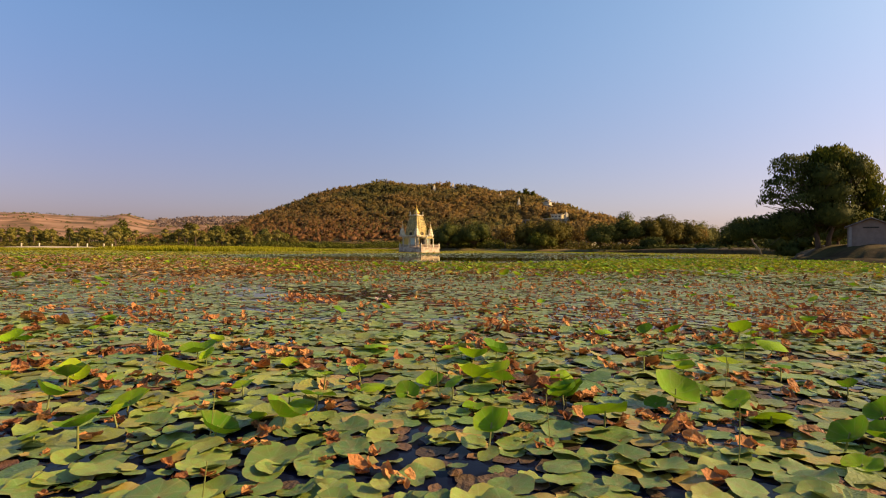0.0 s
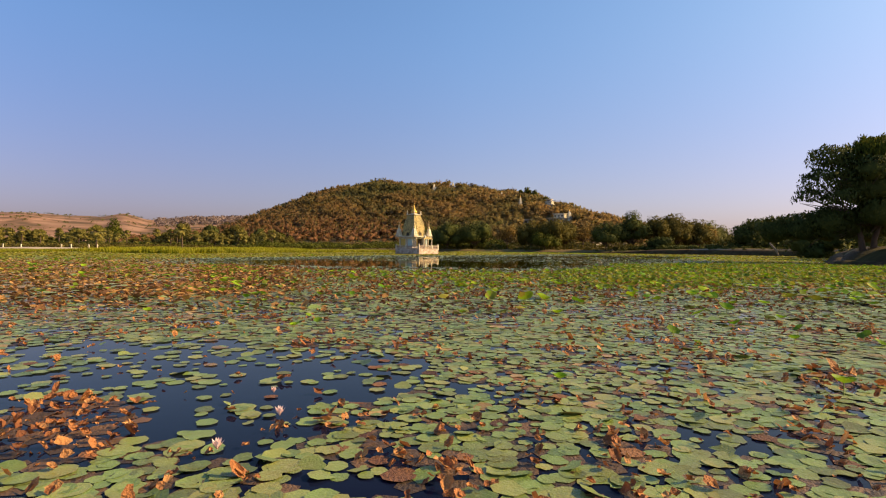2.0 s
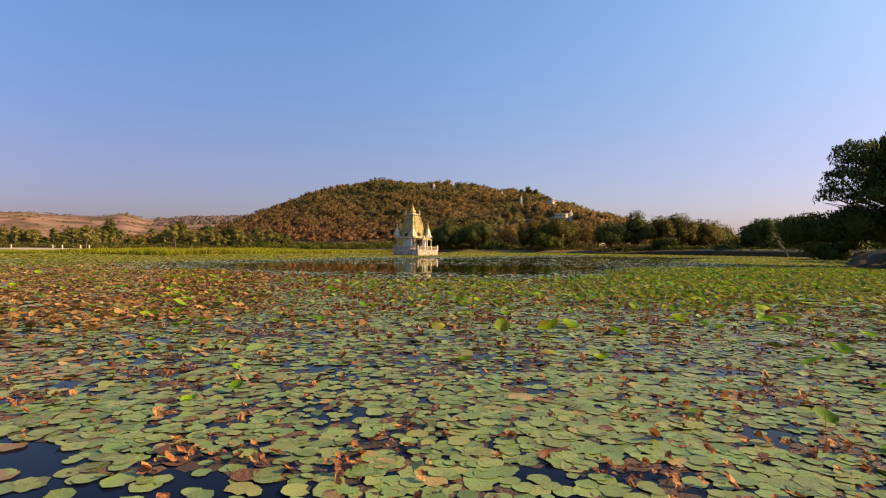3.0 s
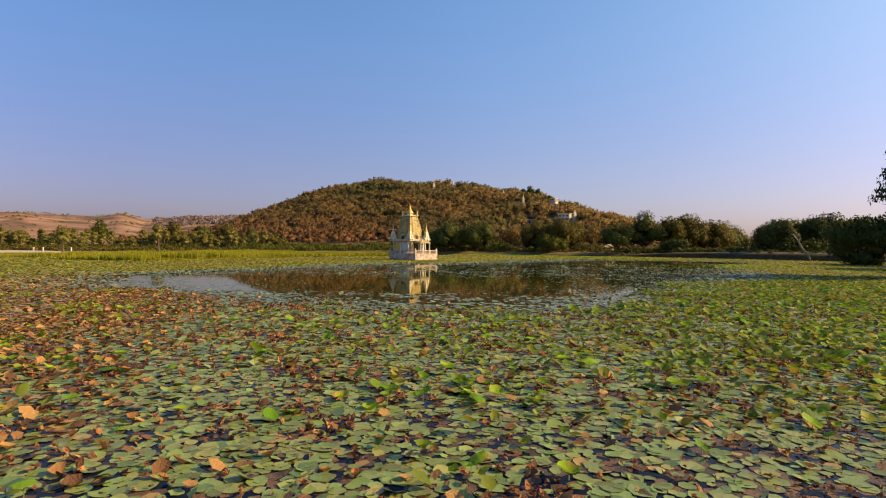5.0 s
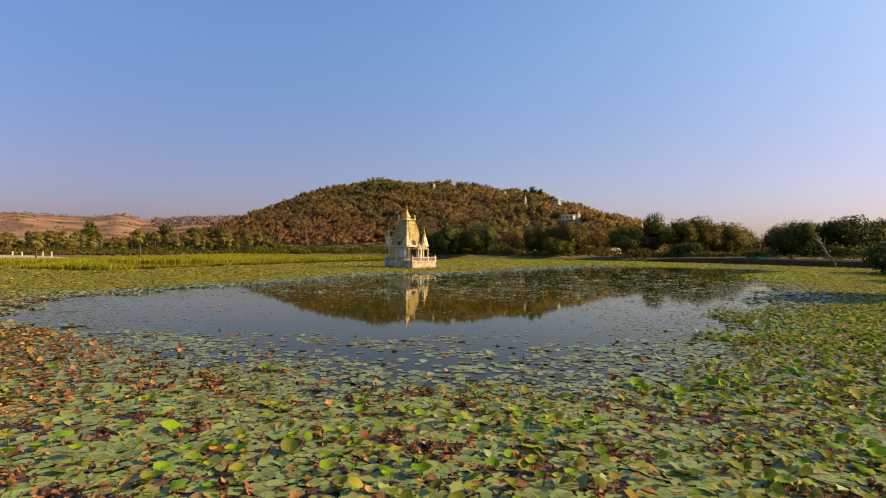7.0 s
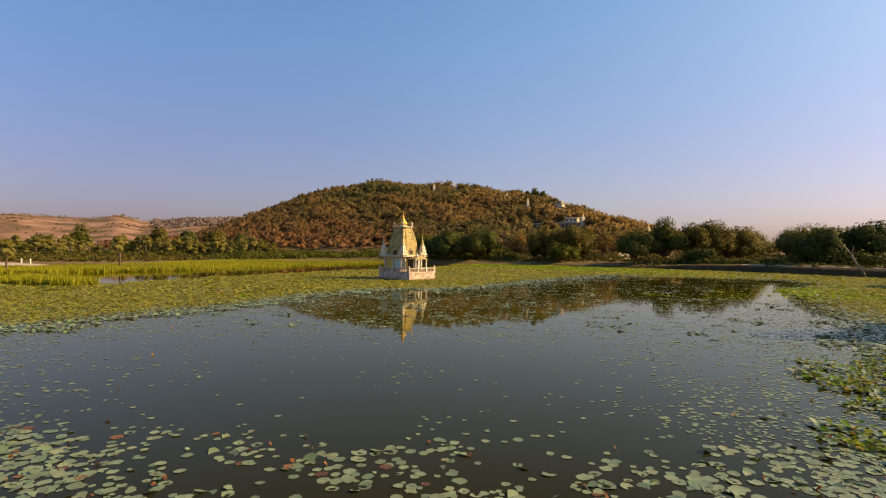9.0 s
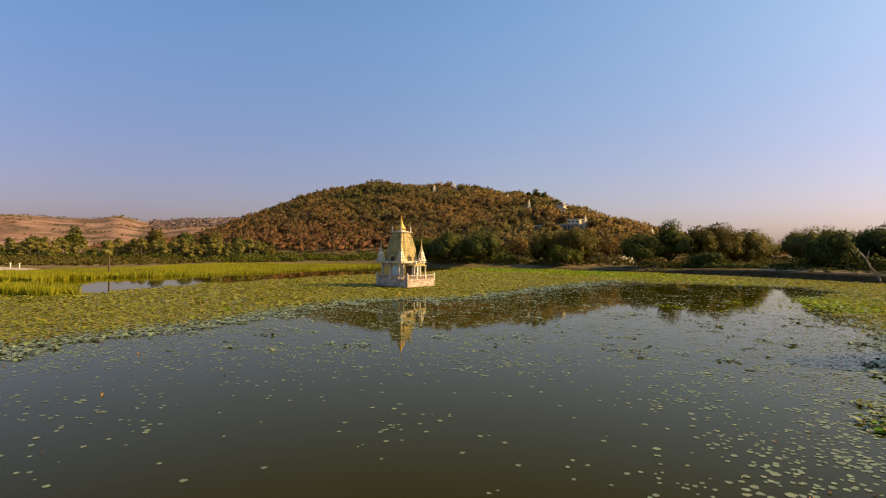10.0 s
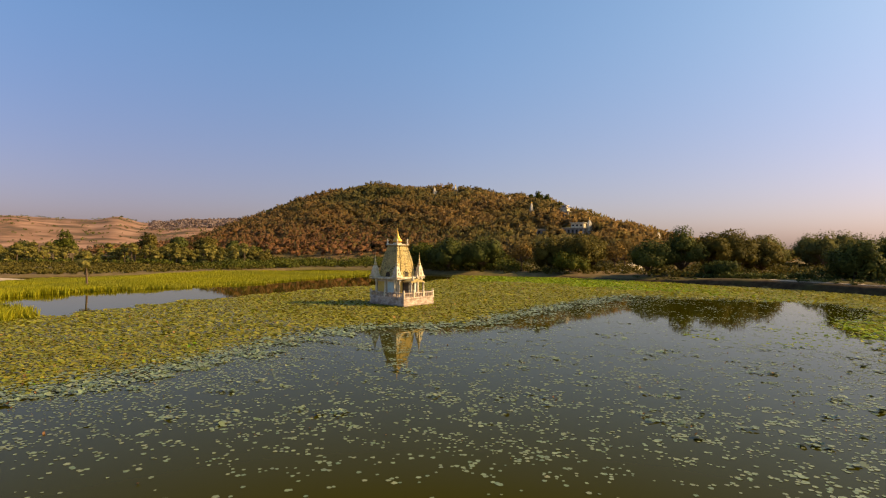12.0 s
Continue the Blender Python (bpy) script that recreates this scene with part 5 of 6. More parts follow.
def build_posts():
    first = None
    for x, y in ((-106, 158), (-110, 160), (-113, 157), (-119, 161), (-127, 156), (-136, 160)):
        m = pose(x, y, float(height(x, y)) - 0.1 if y > 170 else 0.35)
        if first is None:
            first = thing("boundary_post", m, "short whitewashed boundary post on the far shore", "post", "white posts on the far shore")
            bm = bmesh.new()
            box(bm, 0, 0, -0.2, 0.30, 0.30, 1.25, 0.03)
            part("shaft", bm, LIME, first)
            bm = bmesh.new()
            lathe(bm, 0, 0, [(0.23, 1.05), (0.23, 1.13), (0.05, 1.25)], 4, turn=math.pi / 4)
            part("cap", bm, LIME, first)
        else:
            copy_thing(first, m)


build_posts()


def build_stupa(x, y, s, label, high=1.0):
    t = thing("hill_shrine", pose(x, y, float(height(x, y)) - 0.3, 0, 0, 20) @ Matrix.Diagonal((s, s, s * high, 1)), label, "shrine", "white shrines on the hill")
    bm = bmesh.new()
    box(bm, 0, 0, 0, 2.2, 2.2, 1.6, 0.05)
    box(bm, 0, 0, 1.6, 2.6, 2.6, 0.15, 0.03)
    part("base", bm, LIME, t)
    bm = bmesh.new()
    lathe(bm, 0, 0, [(1.25, 1.752), (1.2, 2.4), (0.9, 3.4), (0.5, 4.3), (0.3, 4.6)], 4, turn=math.pi / 4)
    part("spire", bm, LIME, t)
    bm = bmesh.new()
    lathe(bm, 0, 0, [(0.3, 4.602), (0.36, 4.8), (0.12, 5.1), (0.02, 5.9)], 8)
    part("finial", bm, GOLD, t)


for x, y, s, lab, high in ((29.8, 323, 0.8, "tall slender white spire on the wooded hillside", 1.75), (-12.4, 415, 0.95, "small white shrine on the hill crest", 1.0),
                           (50.4, 281.5, 1.05, "white spired shrine beside the terraced building", 1.15), (65.5, 236, 0.9, "gilt-topped white shrine among the trees", 1.0),
                           (-26, 404, 1.0, "slim white shrine on the upper slope", 1.0), (21.3, 364, 1.2, "small white shrine in the upper woods", 0.9),
                           (76.1, 270.5, 0.9, "white shrine on the low shoulder of the hill", 1.3)):
    build_stupa(x, y, s, lab, high)
for k, (x, y, tall, wide) in enumerate(((36.2, 348, 8.0, 4.0), (40.6, 344, 7.0, 3.4), (32.6, 352, 6.5, 3.0), (45.5, 330, 6.0, 3.0), (-112, 412, 6.5, 2.6), (-66, 408, 6.0, 2.8))):
    build_tree("hill_tree", x, y, tall, wide, 700 + k, FOL_GREEN, "dark green leafy tree among the dry hill woods", count=900, leaf=0.45, clear=0.05, group="green trees on the hill")


def build_hill_house(x, y, turn, tiers, label, name="hill_building"):
    z = float(height(x, y))
    t = thing(name, pose(x, y, z - 0.5, 0, 0, turn), label, "building")
    for k, (ox, oy, oz, w, d, h, op) in enumerate(tiers):
        bm = bmesh.new()
        box(bm, ox, oy, oz, w, d, h, 0.04)
        part("wall", bm, LIME if k % 2 else STONE, t)
        bm = bmesh.new()
        box(bm, ox, oy, oz + h, w + 0.9, d + 0.9, 0.28, 0.04)
        part("roof", bm, LIME, t)
        for i in range(op):
            # dark panel on the solid wall for the shade inside each window
            bm = bmesh.new()
            box(bm, ox - w / 2 + w * (i + 0.5) / op, oy - d / 2 - 0.02, oz + 0.7, w / op * 0.5, 0.08, h - 1.3, 0.01)
            part("window", bm, SHADE, t)
    return t


build_hill_house(43.6, 283.5, -32, [(0, 0, -2, 11.0, 5, 3.7, 6), (1.8, 2.0, 2.0, 5.5, 3.4, 2.0, 3), (5.6, 1.0, -2, 4.2, 3.0, 2.4, 2)], "terraced white building with flat roofs on the hillside")
build_hill_house(44.9, 312, -32, [(0, 0, -2, 5.2, 4.4, 4.6, 3), (0, 0, 2.9, 3.8, 3.4, 1.4, 2), (0, 0, 4.6, 2.4, 2.2, 1.0, 1)], "three-tiered pavilion tower with projecting roofs on the hillside", "hill_pavilion")
build_hill_house(29.8, 288, -20, [(0, 0, -1, 6.0, 3, 2.8, 3)], "low white flat-roofed house in the woods")
build_hill_house(-9.6, 396, -20, [(0, 0, -1, 4.5, 3, 2.8, 2)], "grey flat-roofed hut high in the woods", "hill_hut")


def build_ghat():
    """White stair wall that comes down to the lake at the foot of the hill."""
    t = thing("stair_wall", pose(47.5, 212, float(height(47.5, 212)) - 0.3, 0, 0, 24), "sloping whitewashed stair wall at the hill foot", "stairs")
    for s in (-1, 1):
        bm = bmesh.new()
        vs = [bm.verts.new((x, s * 1.2 + o, z)) for o in (-0.18, 0.18) for x, z in ((-3.2, 0), (4, 0), (4, 3.3), (2.6, 3.3), (-3.2, 0.7))]
        bm.faces.new(vs[:5][::-1]); bm.faces.new(vs[5:])
        for i in range(5):
            j = (i + 1) % 5
            bm.faces.new((vs[i], vs[j], vs[5 + j], vs[5 + i]))
        part("cheek_wall", bm, LIME, t)
    for i in range(12):
        bm = bmesh.new()
        box(bm, -2.9 + 0.55 * i, 0, 0, 0.55, 2.0, 0.3 + 0.24 * i, 0.02)
        part("step", bm, STONE, t)


build_ghat()


def build_bank():
    """Steep dark earth bank with a pale track on top, along the right-hand shore."""
    rim = [(22, 188.5), (38, 177), (50, 163), (61, 151), (69, 137), (78, 122), (62, 98), (46, 80), (40, 70), (36.5, 64), (36, 52), (30, 36)]
    pts = []
    for (x0, y0), (x1, y1) in zip(rim, rim[1:]):
        n = max(2, int(math.hypot(x1 - x0, y1 - y0) / 1.2))
        pts += [(x0 + (x1 - x0) * k / n, y0 + (y1 - y0) * k / n) for k in range(n)]
    P = np.array(pts)
    for _ in range(3):
        P[1:-1] = (P[:-2] + 2 * P[1:-1] + P[2:]) / 4
    d = np.gradient(P, axis=0)
    d /= np.linalg.norm(d, axis=1, keepdims=True)
    out = np.stack([-d[:, 1], d[:, 0]], -1)
    prof = ((-0.9, -0.5), (-0.3, 0.02), (0.15, 0.5), (0.45, 1.15), (0.9, 1.6), (1.8, 1.86), (4.6, 1.92), (6.5, 1.2), (8.0, 0.3))
    low = 0.20 + 0.58 * smooth01(40, 54, P[:, 0])[:, None] + 0.22 * smooth01(100, 80, P[:, 1])[:, None] - 0.15 * smooth01(80, 66, P[:, 1])[:, None]
    V, F = [], []
    k = len(prof)
    for c, (o, z) in enumerate(prof):
        w = 0.35 * waves(P[:, 0] * 1.0, P[:, 1], 5.5, c * 0.3) + 0.15 * waves(P[:, 0], P[:, 1], 1.9, c)
        q = P + out * (o + w * (1 if c < 6 else 0.4))[:, None]
        V.append(np.column_stack([q, (z + 0.12 * waves(P[:, 0], P[:, 1], 3.1, c + 5)) * low[:, 0]]))
    V = np.stack(V, 1).reshape(-1, 3)
    for a in range(len(P) - 1):
        for c in range(k - 1):
            F.append((a * k + c, (a + 1) * k + c, (a + 1) * k + c + 1, a * k + c + 1))
    tagged(new("earth_bank", mesh_from("earth_bank", V, F, EARTH, smooth=True)), "steep dark brown earth bank of the lake", "bank", kind="structure")
    V, F = [], []
    sel = [a for a in range(len(P)) if 57 < P[a, 0] and P[a, 1] > 95]
    for n, a in enumerate(sel):
        for o, z in ((2.3, 1.5), (2.4, 2.05), (4.0, 2.07), (4.1, 1.5)):
            q = P[a] + out[a] * (o + 0.2 * math.sin(a * 0.7))
            V.append((q[0], q[1], z * float(low[a, 0])))
    for n in range(len(sel) - 1):
        for i in range(3):
            F.append((4 * n + i, 4 * n + 4 + i, 4 * n + 5 + i, 4 * n + 1 + i))
    tagged(new("pavement", mesh_from("pavement", V, F, TRACK)), "pale dusty track along the top of the bank", "track", kind="structure")


build_bank()

# ---- lilies and lotus ----
OPEN = [(-22, 51), (-14, 45), (-7, 41.2), (-3, 39.6), (1, 39.6), (5, 40.6), (8, 43), (9.5, 47), (12, 51.5), (17, 59.5), (25, 71), (32, 85), (37, 101), (50, 112), (52, 123), (40, 129), (24, 131),
        (11, 114), (0, 97), (-10, 94), (-14, 88), (-17.5, 78), (-22, 70), (-27, 59)]
POOLS = [[(-3.4, 13.0), (-5.4, 14.8), (-5.9, 16.4), (-3.8, 16.9), (-2.2, 16.4), (-0.4, 15.9), (0.4, 15.0), (-0.3, 14.3), (-0.8, 13.5), (-1.1, 12.7), (-2.1, 12.8)]]
LAGOON = [(-56, 101), (-49, 100), (-46, 101), (-45, 104), (-43, 111), (-42, 117), (-39, 119.5), (-36, 124), (-33.5, 131.5), (-29, 141), (-21.5, 151), (-12, 164),
          (-5, 182), (-7, 206), (-60, 240), (-150, 230), (-150, 150), (-75, 112)]


def lily_density(x, y):
    d = np.full(x.shape, 1.0)
    edge = poly_sd(x, y, OPEN)
    w = (2.4 + 0.05 * y) * (1 - 0.5 * smooth01(24, 34, x))
    e2 = edge + w * 0.32 * waves(x, y, 7, 1) + w * 0.3 * waves(x, y, 2.6, 2)
    inner = 0.014 + 0.38 * smooth01(0.0, 0.8, 0.8 * waves(x, y, 9, 4) + 0.5 * waves(x, y, 3.2, 9) + 0.45 * waves(x, y, 1.3, 7))
    inner *= 1 - 0.85 * smooth01(7, 2, np.hypot((x + 6) / 1.5, y - 56) - 5)
    speck = smooth01(-0.2, 0.7, waves(x, y, 2.4, 21) + 0.6 * waves(x, y, 0.9, 22))
    inner += 0.13 * speck * smooth01(-8, -13, x) * smooth01(62, 54, y)
    inner += 0.20 * speck * smooth01(1, 15, x - 0.28 * (y - 56)) * smooth01(78, 62, y)
    inner += 0.40 * speck * smooth01(58, 66, y) * smooth01(112, 92, y) * smooth01(-24, -12, x + 0.3 * (y - 60))
    rim = inner + np.maximum(0.46 - inner, 0) * smooth01(-w * 1.15, -w * 0.3, e2)
    d = np.where(e2 < 0, rim + (d - rim) * smooth01(-0.9, 0, e2), d)
    for q in POOLS:
        p = poly_sd(x, y, q) + 0.35 * waves(x, y, 1.5, 3)
        d = np.minimum(d, 0.27 + 0.73 * smooth01(-0.35, 0.55, p))
    d = np.maximum(d, 0.8 * smooth01(1.0, 0.5, np.hypot((x + 2.75) / 1.1, y - 13.2 + 0.3 * (x + 2.75))))
    d *= 1 - 0.55 * smooth01(0.40, 0.72, waves(x, y, 2.3, 12)) * smooth01(27, 21, y)
    d *= 1 - 0.6 * smooth01(0.15, 0.6, waves(x, y, 0.9, 13) + 0.4 * waves(x, y, 2.1, 3)) * smooth01(11, 7, y)
    lg = poly_sd(x, y, LAGOON) + 1.5 * waves(x, y, 8, 5)
    d = np.minimum(d, smooth01(-0.5, 0.8, lg))
    d = np.where(poly_sd(x, y, LAKE) > -0.6, 0, d)
    return d


def spread(rng, x0, x1, y0, y1, cell):
    nx, ny = int((x1 - x0) / cell), int((y1 - y0) / cell)
    gx, gy = np.meshgrid(np.arange(nx), np.arange(ny))
    x = x0 + (gx.ravel() + rng.uniform(0, 1, nx * ny)) * cell
    y = y0 + (gy.ravel() + rng.uniform(0, 1, nx * ny)) * cell
    return x, y


def pad_shape(rng, rim=14, wave=0.03, cup=0.0, notch=True):
    """Round leaf as a disc of one inner ring and a rim: vertices, triangles, uv. Radius 1."""
    V, UV = [(0, 0, -0.02 - cup * 0.5)], [(0, 0)]
    ph = rng.uniform(0, 6.28, 4)
    for ring, r in ((0, 0.55), (1, 1.0)):
        for i in range(rim):
            a = 2 * math.pi * i / rim
            q = r * (1 + 0.05 * math.sin(2 * a + ph[0]) + 0.03 * math.sin(5 * a + ph[1]))
            if notch and i == 0 and ring:
                q *= 0.72
            z = cup * (r * r - 0.5) + wave * ring * (math.sin(3 * a + ph[2]) + 0.6 * math.sin(5 * a + ph[3]))
            V.append((q * math.cos(a), q * math.sin(a), z))
            UV.append((r * math.cos(a), r * math.sin(a)))
    F = [(0, 1 + i, 1 + (i + 1) % rim) for i in range(rim)]
    for i in range(rim):
        j = (i + 1) % rim
        F += [(1 + i, 1 + rim + i, 1 + rim + j), (1 + i, 1 + rim + j, 1 + j)]
    return np.array(V), np.array(F), np.array(UV)


def low_pad(rng, rim=7, cup=0.05):
    """Cheap leaf: a fan with a ragged rim and a notch."""
    V = [(0, 0, -cup)]
    for i in range(rim):
        q = 1 + rng.uniform(-0.09, 0.06) - (0.3 if i == 0 and rim > 6 else 0)
        a = 2 * math.pi * (i + rng.uniform(-0.2, 0.2)) / rim
        V.append((q * math.cos(a), q * math.sin(a), cup * rng.uniform(-0.3, 1)))
    F = [(0, 1 + i, 1 + (i + 1) % rim) for i in range(rim)]
    V = np.array(V)
    return V, np.array(F), V[:, :2] * 0.98


def curl_shape(rng, rim=9, rings=2):
    """Dead leaf: shrivelled, rim rolled up and in towards a fold, wrinkled and ragged."""
    V, UV = [(0, 0, 0)], [(0, 0)]
    fold, ph = rng.uniform(0, 6.28), rng.uniform(0, 6.28, 4)
    roll = rng.uniform(0.15, 0.75)
    rag = rng.uniform(0.75, 1.1, rim)
    for ring in range(1, rings + 1):
        r = 0.95 * ring / rings
        f = ring / rings
        for i in range(rim):
            a = 2 * math.pi * i / rim
            k = abs(math.sin((a - fold) * 0.5 + 0.6 * math.sin(a + ph[0])))
            wr = 0.15 * math.sin(4 * a + ph[1] + 3 * f) + 0.12 * math.sin(7 * a + ph[2] - 2 * f)
            up = 0.04 + 0.95 * roll * k * k * f ** 1.6 + wr * f + rng.uniform(-0.04, 0.04)
            q = r * (1 - 0.62 * roll * k * f * f) * (1 + (rag[i] - 1) * f)
            V.append((q * math.cos(a), q * math.sin(a) * 0.8, max(up, -0.02)))
            UV.append((r * math.cos(a), r * math.sin(a)))
    F = [(0, 1 + i, 1 + (i + 1) % rim) for i in range(rim)]
    for g in range(rings - 1):
        b = 1 + g * rim
        for i in range(rim):
            j = (i + 1) % rim
            F += [(b + i, b + rim + i, b + rim + j), (b + i, b + rim + j, b + j)]
    return np.array(V), np.array(F), np.array(UV)


def clump_shape(rng, leaves, rim, rings):
    """A few crumpled dead leaves heaped together."""
    Vs, Fs, Us, base = [], [], [], 0
    for k in range(leaves):
        V, F, U = curl_shape(rng, rim, rings)
        e = Euler((rng.uniform(-0.5, 0.5), rng.uniform(-0.5, 0.5), rng.uniform(0, 6.28))).to_matrix()
        V = (V * rng.uniform(0.7, 1.05)) @ np.array(e).T + np.array([rng.uniform(-0.6, 0.6), rng.uniform(-0.6, 0.6), 0.12 * k])
        V[:, 2] = np.maximum(V[:, 2], -0.03)
        Vs.append(V); Fs.append(F + base); Us.append(U); base += len(V)
    return np.vstack(Vs), np.vstack(Fs), np.vstack(Us)


def join_copies(shapes, kind, x, y, z, size, rng, tilt, most=0.55):
    """Joined copies of several base shapes: vertices, faces, uv."""
    Vs, Fs, Us, base = [], [], [], 0
    for k, (V, F, UV) in enumerate(shapes):
        s = np.where(kind == k)[0]
        if not len(s):
            continue
        a = rng.uniform(0, 2 * np.pi, len(s))
        ta, td = np.minimum(np.abs(rng.normal(0, 1, len(s))) * tilt[s], most), rng.uniform(0, 2 * np.pi, len(s))
        c, n = np.cos(a), np.sin(a)
        P = np.empty((len(s), len(V), 3))
        P[..., 0] = V[None, :, 0] * c[:, None] - V[None, :, 1] * n[:, None]
        P[..., 1] = V[None, :, 0] * n[:, None] + V[None, :, 1] * c[:, None]
        P[..., 2] = V[None, :, 2] + (P[..., 0] * np.cos(td)[:, None] + P[..., 1] * np.sin(td)[:, None]) * np.tan(ta)[:, None]
        P *= size[s][:, None, None]
        P += np.stack([x[s], y[s], z[s]], -1)[:, None]
        Vs.append(P.reshape(-1, 3))
        Fs.append((F[None] + (base + np.arange(len(s)) * len(V))[:, None, None]).reshape(-1, F.shape[1]))
        Us.append(np.tile(UV, (len(s), 1)))
        base += len(s) * len(V)
    return np.vstack(Vs), np.vstack(Fs), np.vstack(Us)


def lotus_zone(x, y):
    """Where raised green lotus leaves crowd: share 0..1."""
    near = smooth01(9.4, 6.0, y + 1.2 * waves(x, y, 3, 6) - 1.5 * smooth01(1.0, 3.5, x))
    right = smooth01(0.0, 0.5, waves(x, y, 9, 3) + 0.8 * smooth01(2, 8, x) - 0.25) * smooth01(22, 27, y) * smooth01(62, 50, y)
    mid = 0.75 * smooth01(-0.1, 0.6, waves(x, y, 5, 8)) * smooth01(22, 28, y) * smooth01(43, 40, y)
    return np.clip(np.maximum(near, np.maximum(right, mid)), 0, 1)


def dry_zone(x, y):
    """Share of dead brown leaves."""
    s = 0.07 + 0.50 * smooth01(0.22, 0.75, waves(x, y, 1.5, 14) * 0.8 + 0.5 * waves(x, y, 4.6, 15)) + 0.07 * smooth01(0.2, 0.7, waves(x, y, 8, 15))
    s = s + 0.13 * smooth01(-0.2, 1.6, x) * smooth01(7.5, 9, y) * smooth01(17, 12, y)
    s = s + 0.9 * smooth01(1.0, 0.5, np.hypot((x + 2.75) / 1.1, y - 13.2 + 0.3 * (x + 2.75)))
    s = s + 0.05 * smooth01(-2, -12, x) * smooth01(14, 24, y) * smooth01(60, 46, y)
    s = s * (1 + 0.25 * smooth01(21, 26, y) * smooth01(44, 38, y)) * (1 - 0.8 * smooth01(40, 58, y))
    return s


def build_lilies():
    rng = np.random.default_rng(21)
    bed = thing("lotus_bed", pose(0, 0, 0), "grey-green lily pads and dead brown leaves covering the lake", "water lilies")
    zones = []

    def zone(zi, x0, x1, y0, y1, cell, size, test):
        x, y = spread(rng, x0, x1, y0, y1, cell)
        k = test(x, y)
        zones.append((zi, x[k], y[k], size))

    def wedge(x, y):
        return (x > -0.95 * y - 1.5) & (x < 0.80 * y + 2.0)

    def fine(x, y):
        return wedge(x, y) & (np.abs(x) < 10.5 + 0.5 * np.maximum(y - 30, 0)) & (y > -3) & (y < 48)

    zone(0, -11, 11, -3, 10, 0.110, 1.2, fine)
    zone(0.5, -11, 11, 10, 20, 0.115, 1.04, fine)
    zone(1, -20, 20, 20, 48, 0.137, 1.0, fine)
    zone(1.5, -44, 40, 8, 48, 0.175, 1.5, lambda x, y: wedge(x, y) & ~fine(x, y))
    zone(2, -46, 40, 48, 88, 0.165, 1.4, lambda x, y: x == x)
    zone(3, -76, 78, 48, 130, 0.28, 2.5, lambda x, y: (y > 88) | (x < -46) | (x > 40))
    zone(3.5, -76, 78, 130, 205, 0.40, 3.6, lambda x, y: x == x)
    zone(4, -70, 38, -12, 48, 0.25, 2.3, lambda x, y: ~(wedge(x, y) & (y > 8)) & ~fine(x, y))
    near_pads, near_dry, near_lotus = [], [], []
    x, y = spread(rng, -22, 22, 9.5, 46, 0.17)
    k = fine(x, y) & (lily_density(x, y) > 0.62) & (rng.random(len(x)) < 0.85)
    x, y = x[k], y[k]
    V, F, U = join_copies([low_pad(rng, 5, 0.01) for _ in range(3)], rng.integers(0, 3, len(x)), x, y, np.full(len(x), 0.003), rng.uniform(0.07, 0.12, len(x)), rng, np.full(len(x), 0.004))
    V[:, 2] = np.maximum(V[:, 2], 0.002)
    tagged(part_me("sunken_leaf_cover", mesh_from("sunken_leaf_cover", V, F, MIRE, U, smooth=True), bed), kind="stuff")
    for zi, x, y, size in zones:
        d = lily_density(x, y)
        keep = rng.random(len(x)) < d
        gap = ~keep & (y < 9.5) & (zi == 0) & (rng.random(len(x)) < 0.75 * smooth01(9.5, 7.5, y))
        if gap.any():
            gx, gy = x[gap], y[gap]
            sh = [curl_shape(rng, 8, 2) for _ in range(5)]
            V, F, U = join_copies(sh, rng.integers(0, 5, len(gx)), gx, gy, np.full(len(gx), 0.001), rng.uniform(0.06, 0.11, len(gx)), rng, np.full(len(gx), 0.02))
            V[:, 2] = 0.003 + 0.12 * np.maximum(V[:, 2], 0)
            tagged(part_me("sunken_leaf_cover", mesh_from("sunken_leaf_cover", V, F, MIRE, U, smooth=True), bed), kind="stuff")
        x, y, d = x[keep], y[keep], d[keep]
        n = len(x)
        r = rng.random(n)
        fd = dry_zone(x, y) * (0.35 + 0.65 * smooth01(0.3, 0.8, d))
        fl = lotus_zone(x, y) * np.where(y < 12, 0.056, 0.05 + 0.035 * smooth01(26, 31, y)) + 0.004
        fl = np.where(y > 60, 0.004, fl) * (zi < 3)
        fd = fd * (0.25 if zi >= 3 else 1.0)
        fd = fd * (1.0 if zi < 0.4 else 1.25 if zi < 1.2 else 1.0)
        dry = r < fd
        lot = ~dry & (r < fd + fl) & (y > 5.0) & (d > np.where(y > 40, 0.9, 0.5))
        pad = ~dry & ~lot
        # sizes
        sz = (0.042 + 0.060 * rng.random(n)) * (1 + 0.2 * waves(x, y, 6, 17)) * size
        if zi == 1:
            sz = sz * np.interp(y, [20, 36], [1.08, 1.6])
        z = 0.004 + (np.abs(rng.normal(0, 0.006, n)) + rng.uniform(0, 0.012, n)) * (1.0 if zi < 0.4 else 0.45)
        tilt = np.where(rng.random(n) < (0.35 if zi < 0.4 else 0.16 if zi < 0.8 else 0.3), 0.16 if zi < 0.8 else 0.24, 0.035 if zi < 0.4 else 0.02)
        sz = np.where((d > 0.6) & (zi == 2), sz * 1.1, np.where((d < 0.6) & (zi > 1.6) & (zi < 4), sz * (0.6 if zi > 2 else 0.76), sz)) * (1 + 0.25 * (rng.random(n) < 0.12))
        far = zi > 1.2
        if far:
            tilt = np.full(n, 0.24 if zi > 1.6 else 0.10) * np.where(d > 0.6, 1, 0.1)
            z = z + np.where(d > 0.7, rng.uniform(0, 0.10, n), 0.0)
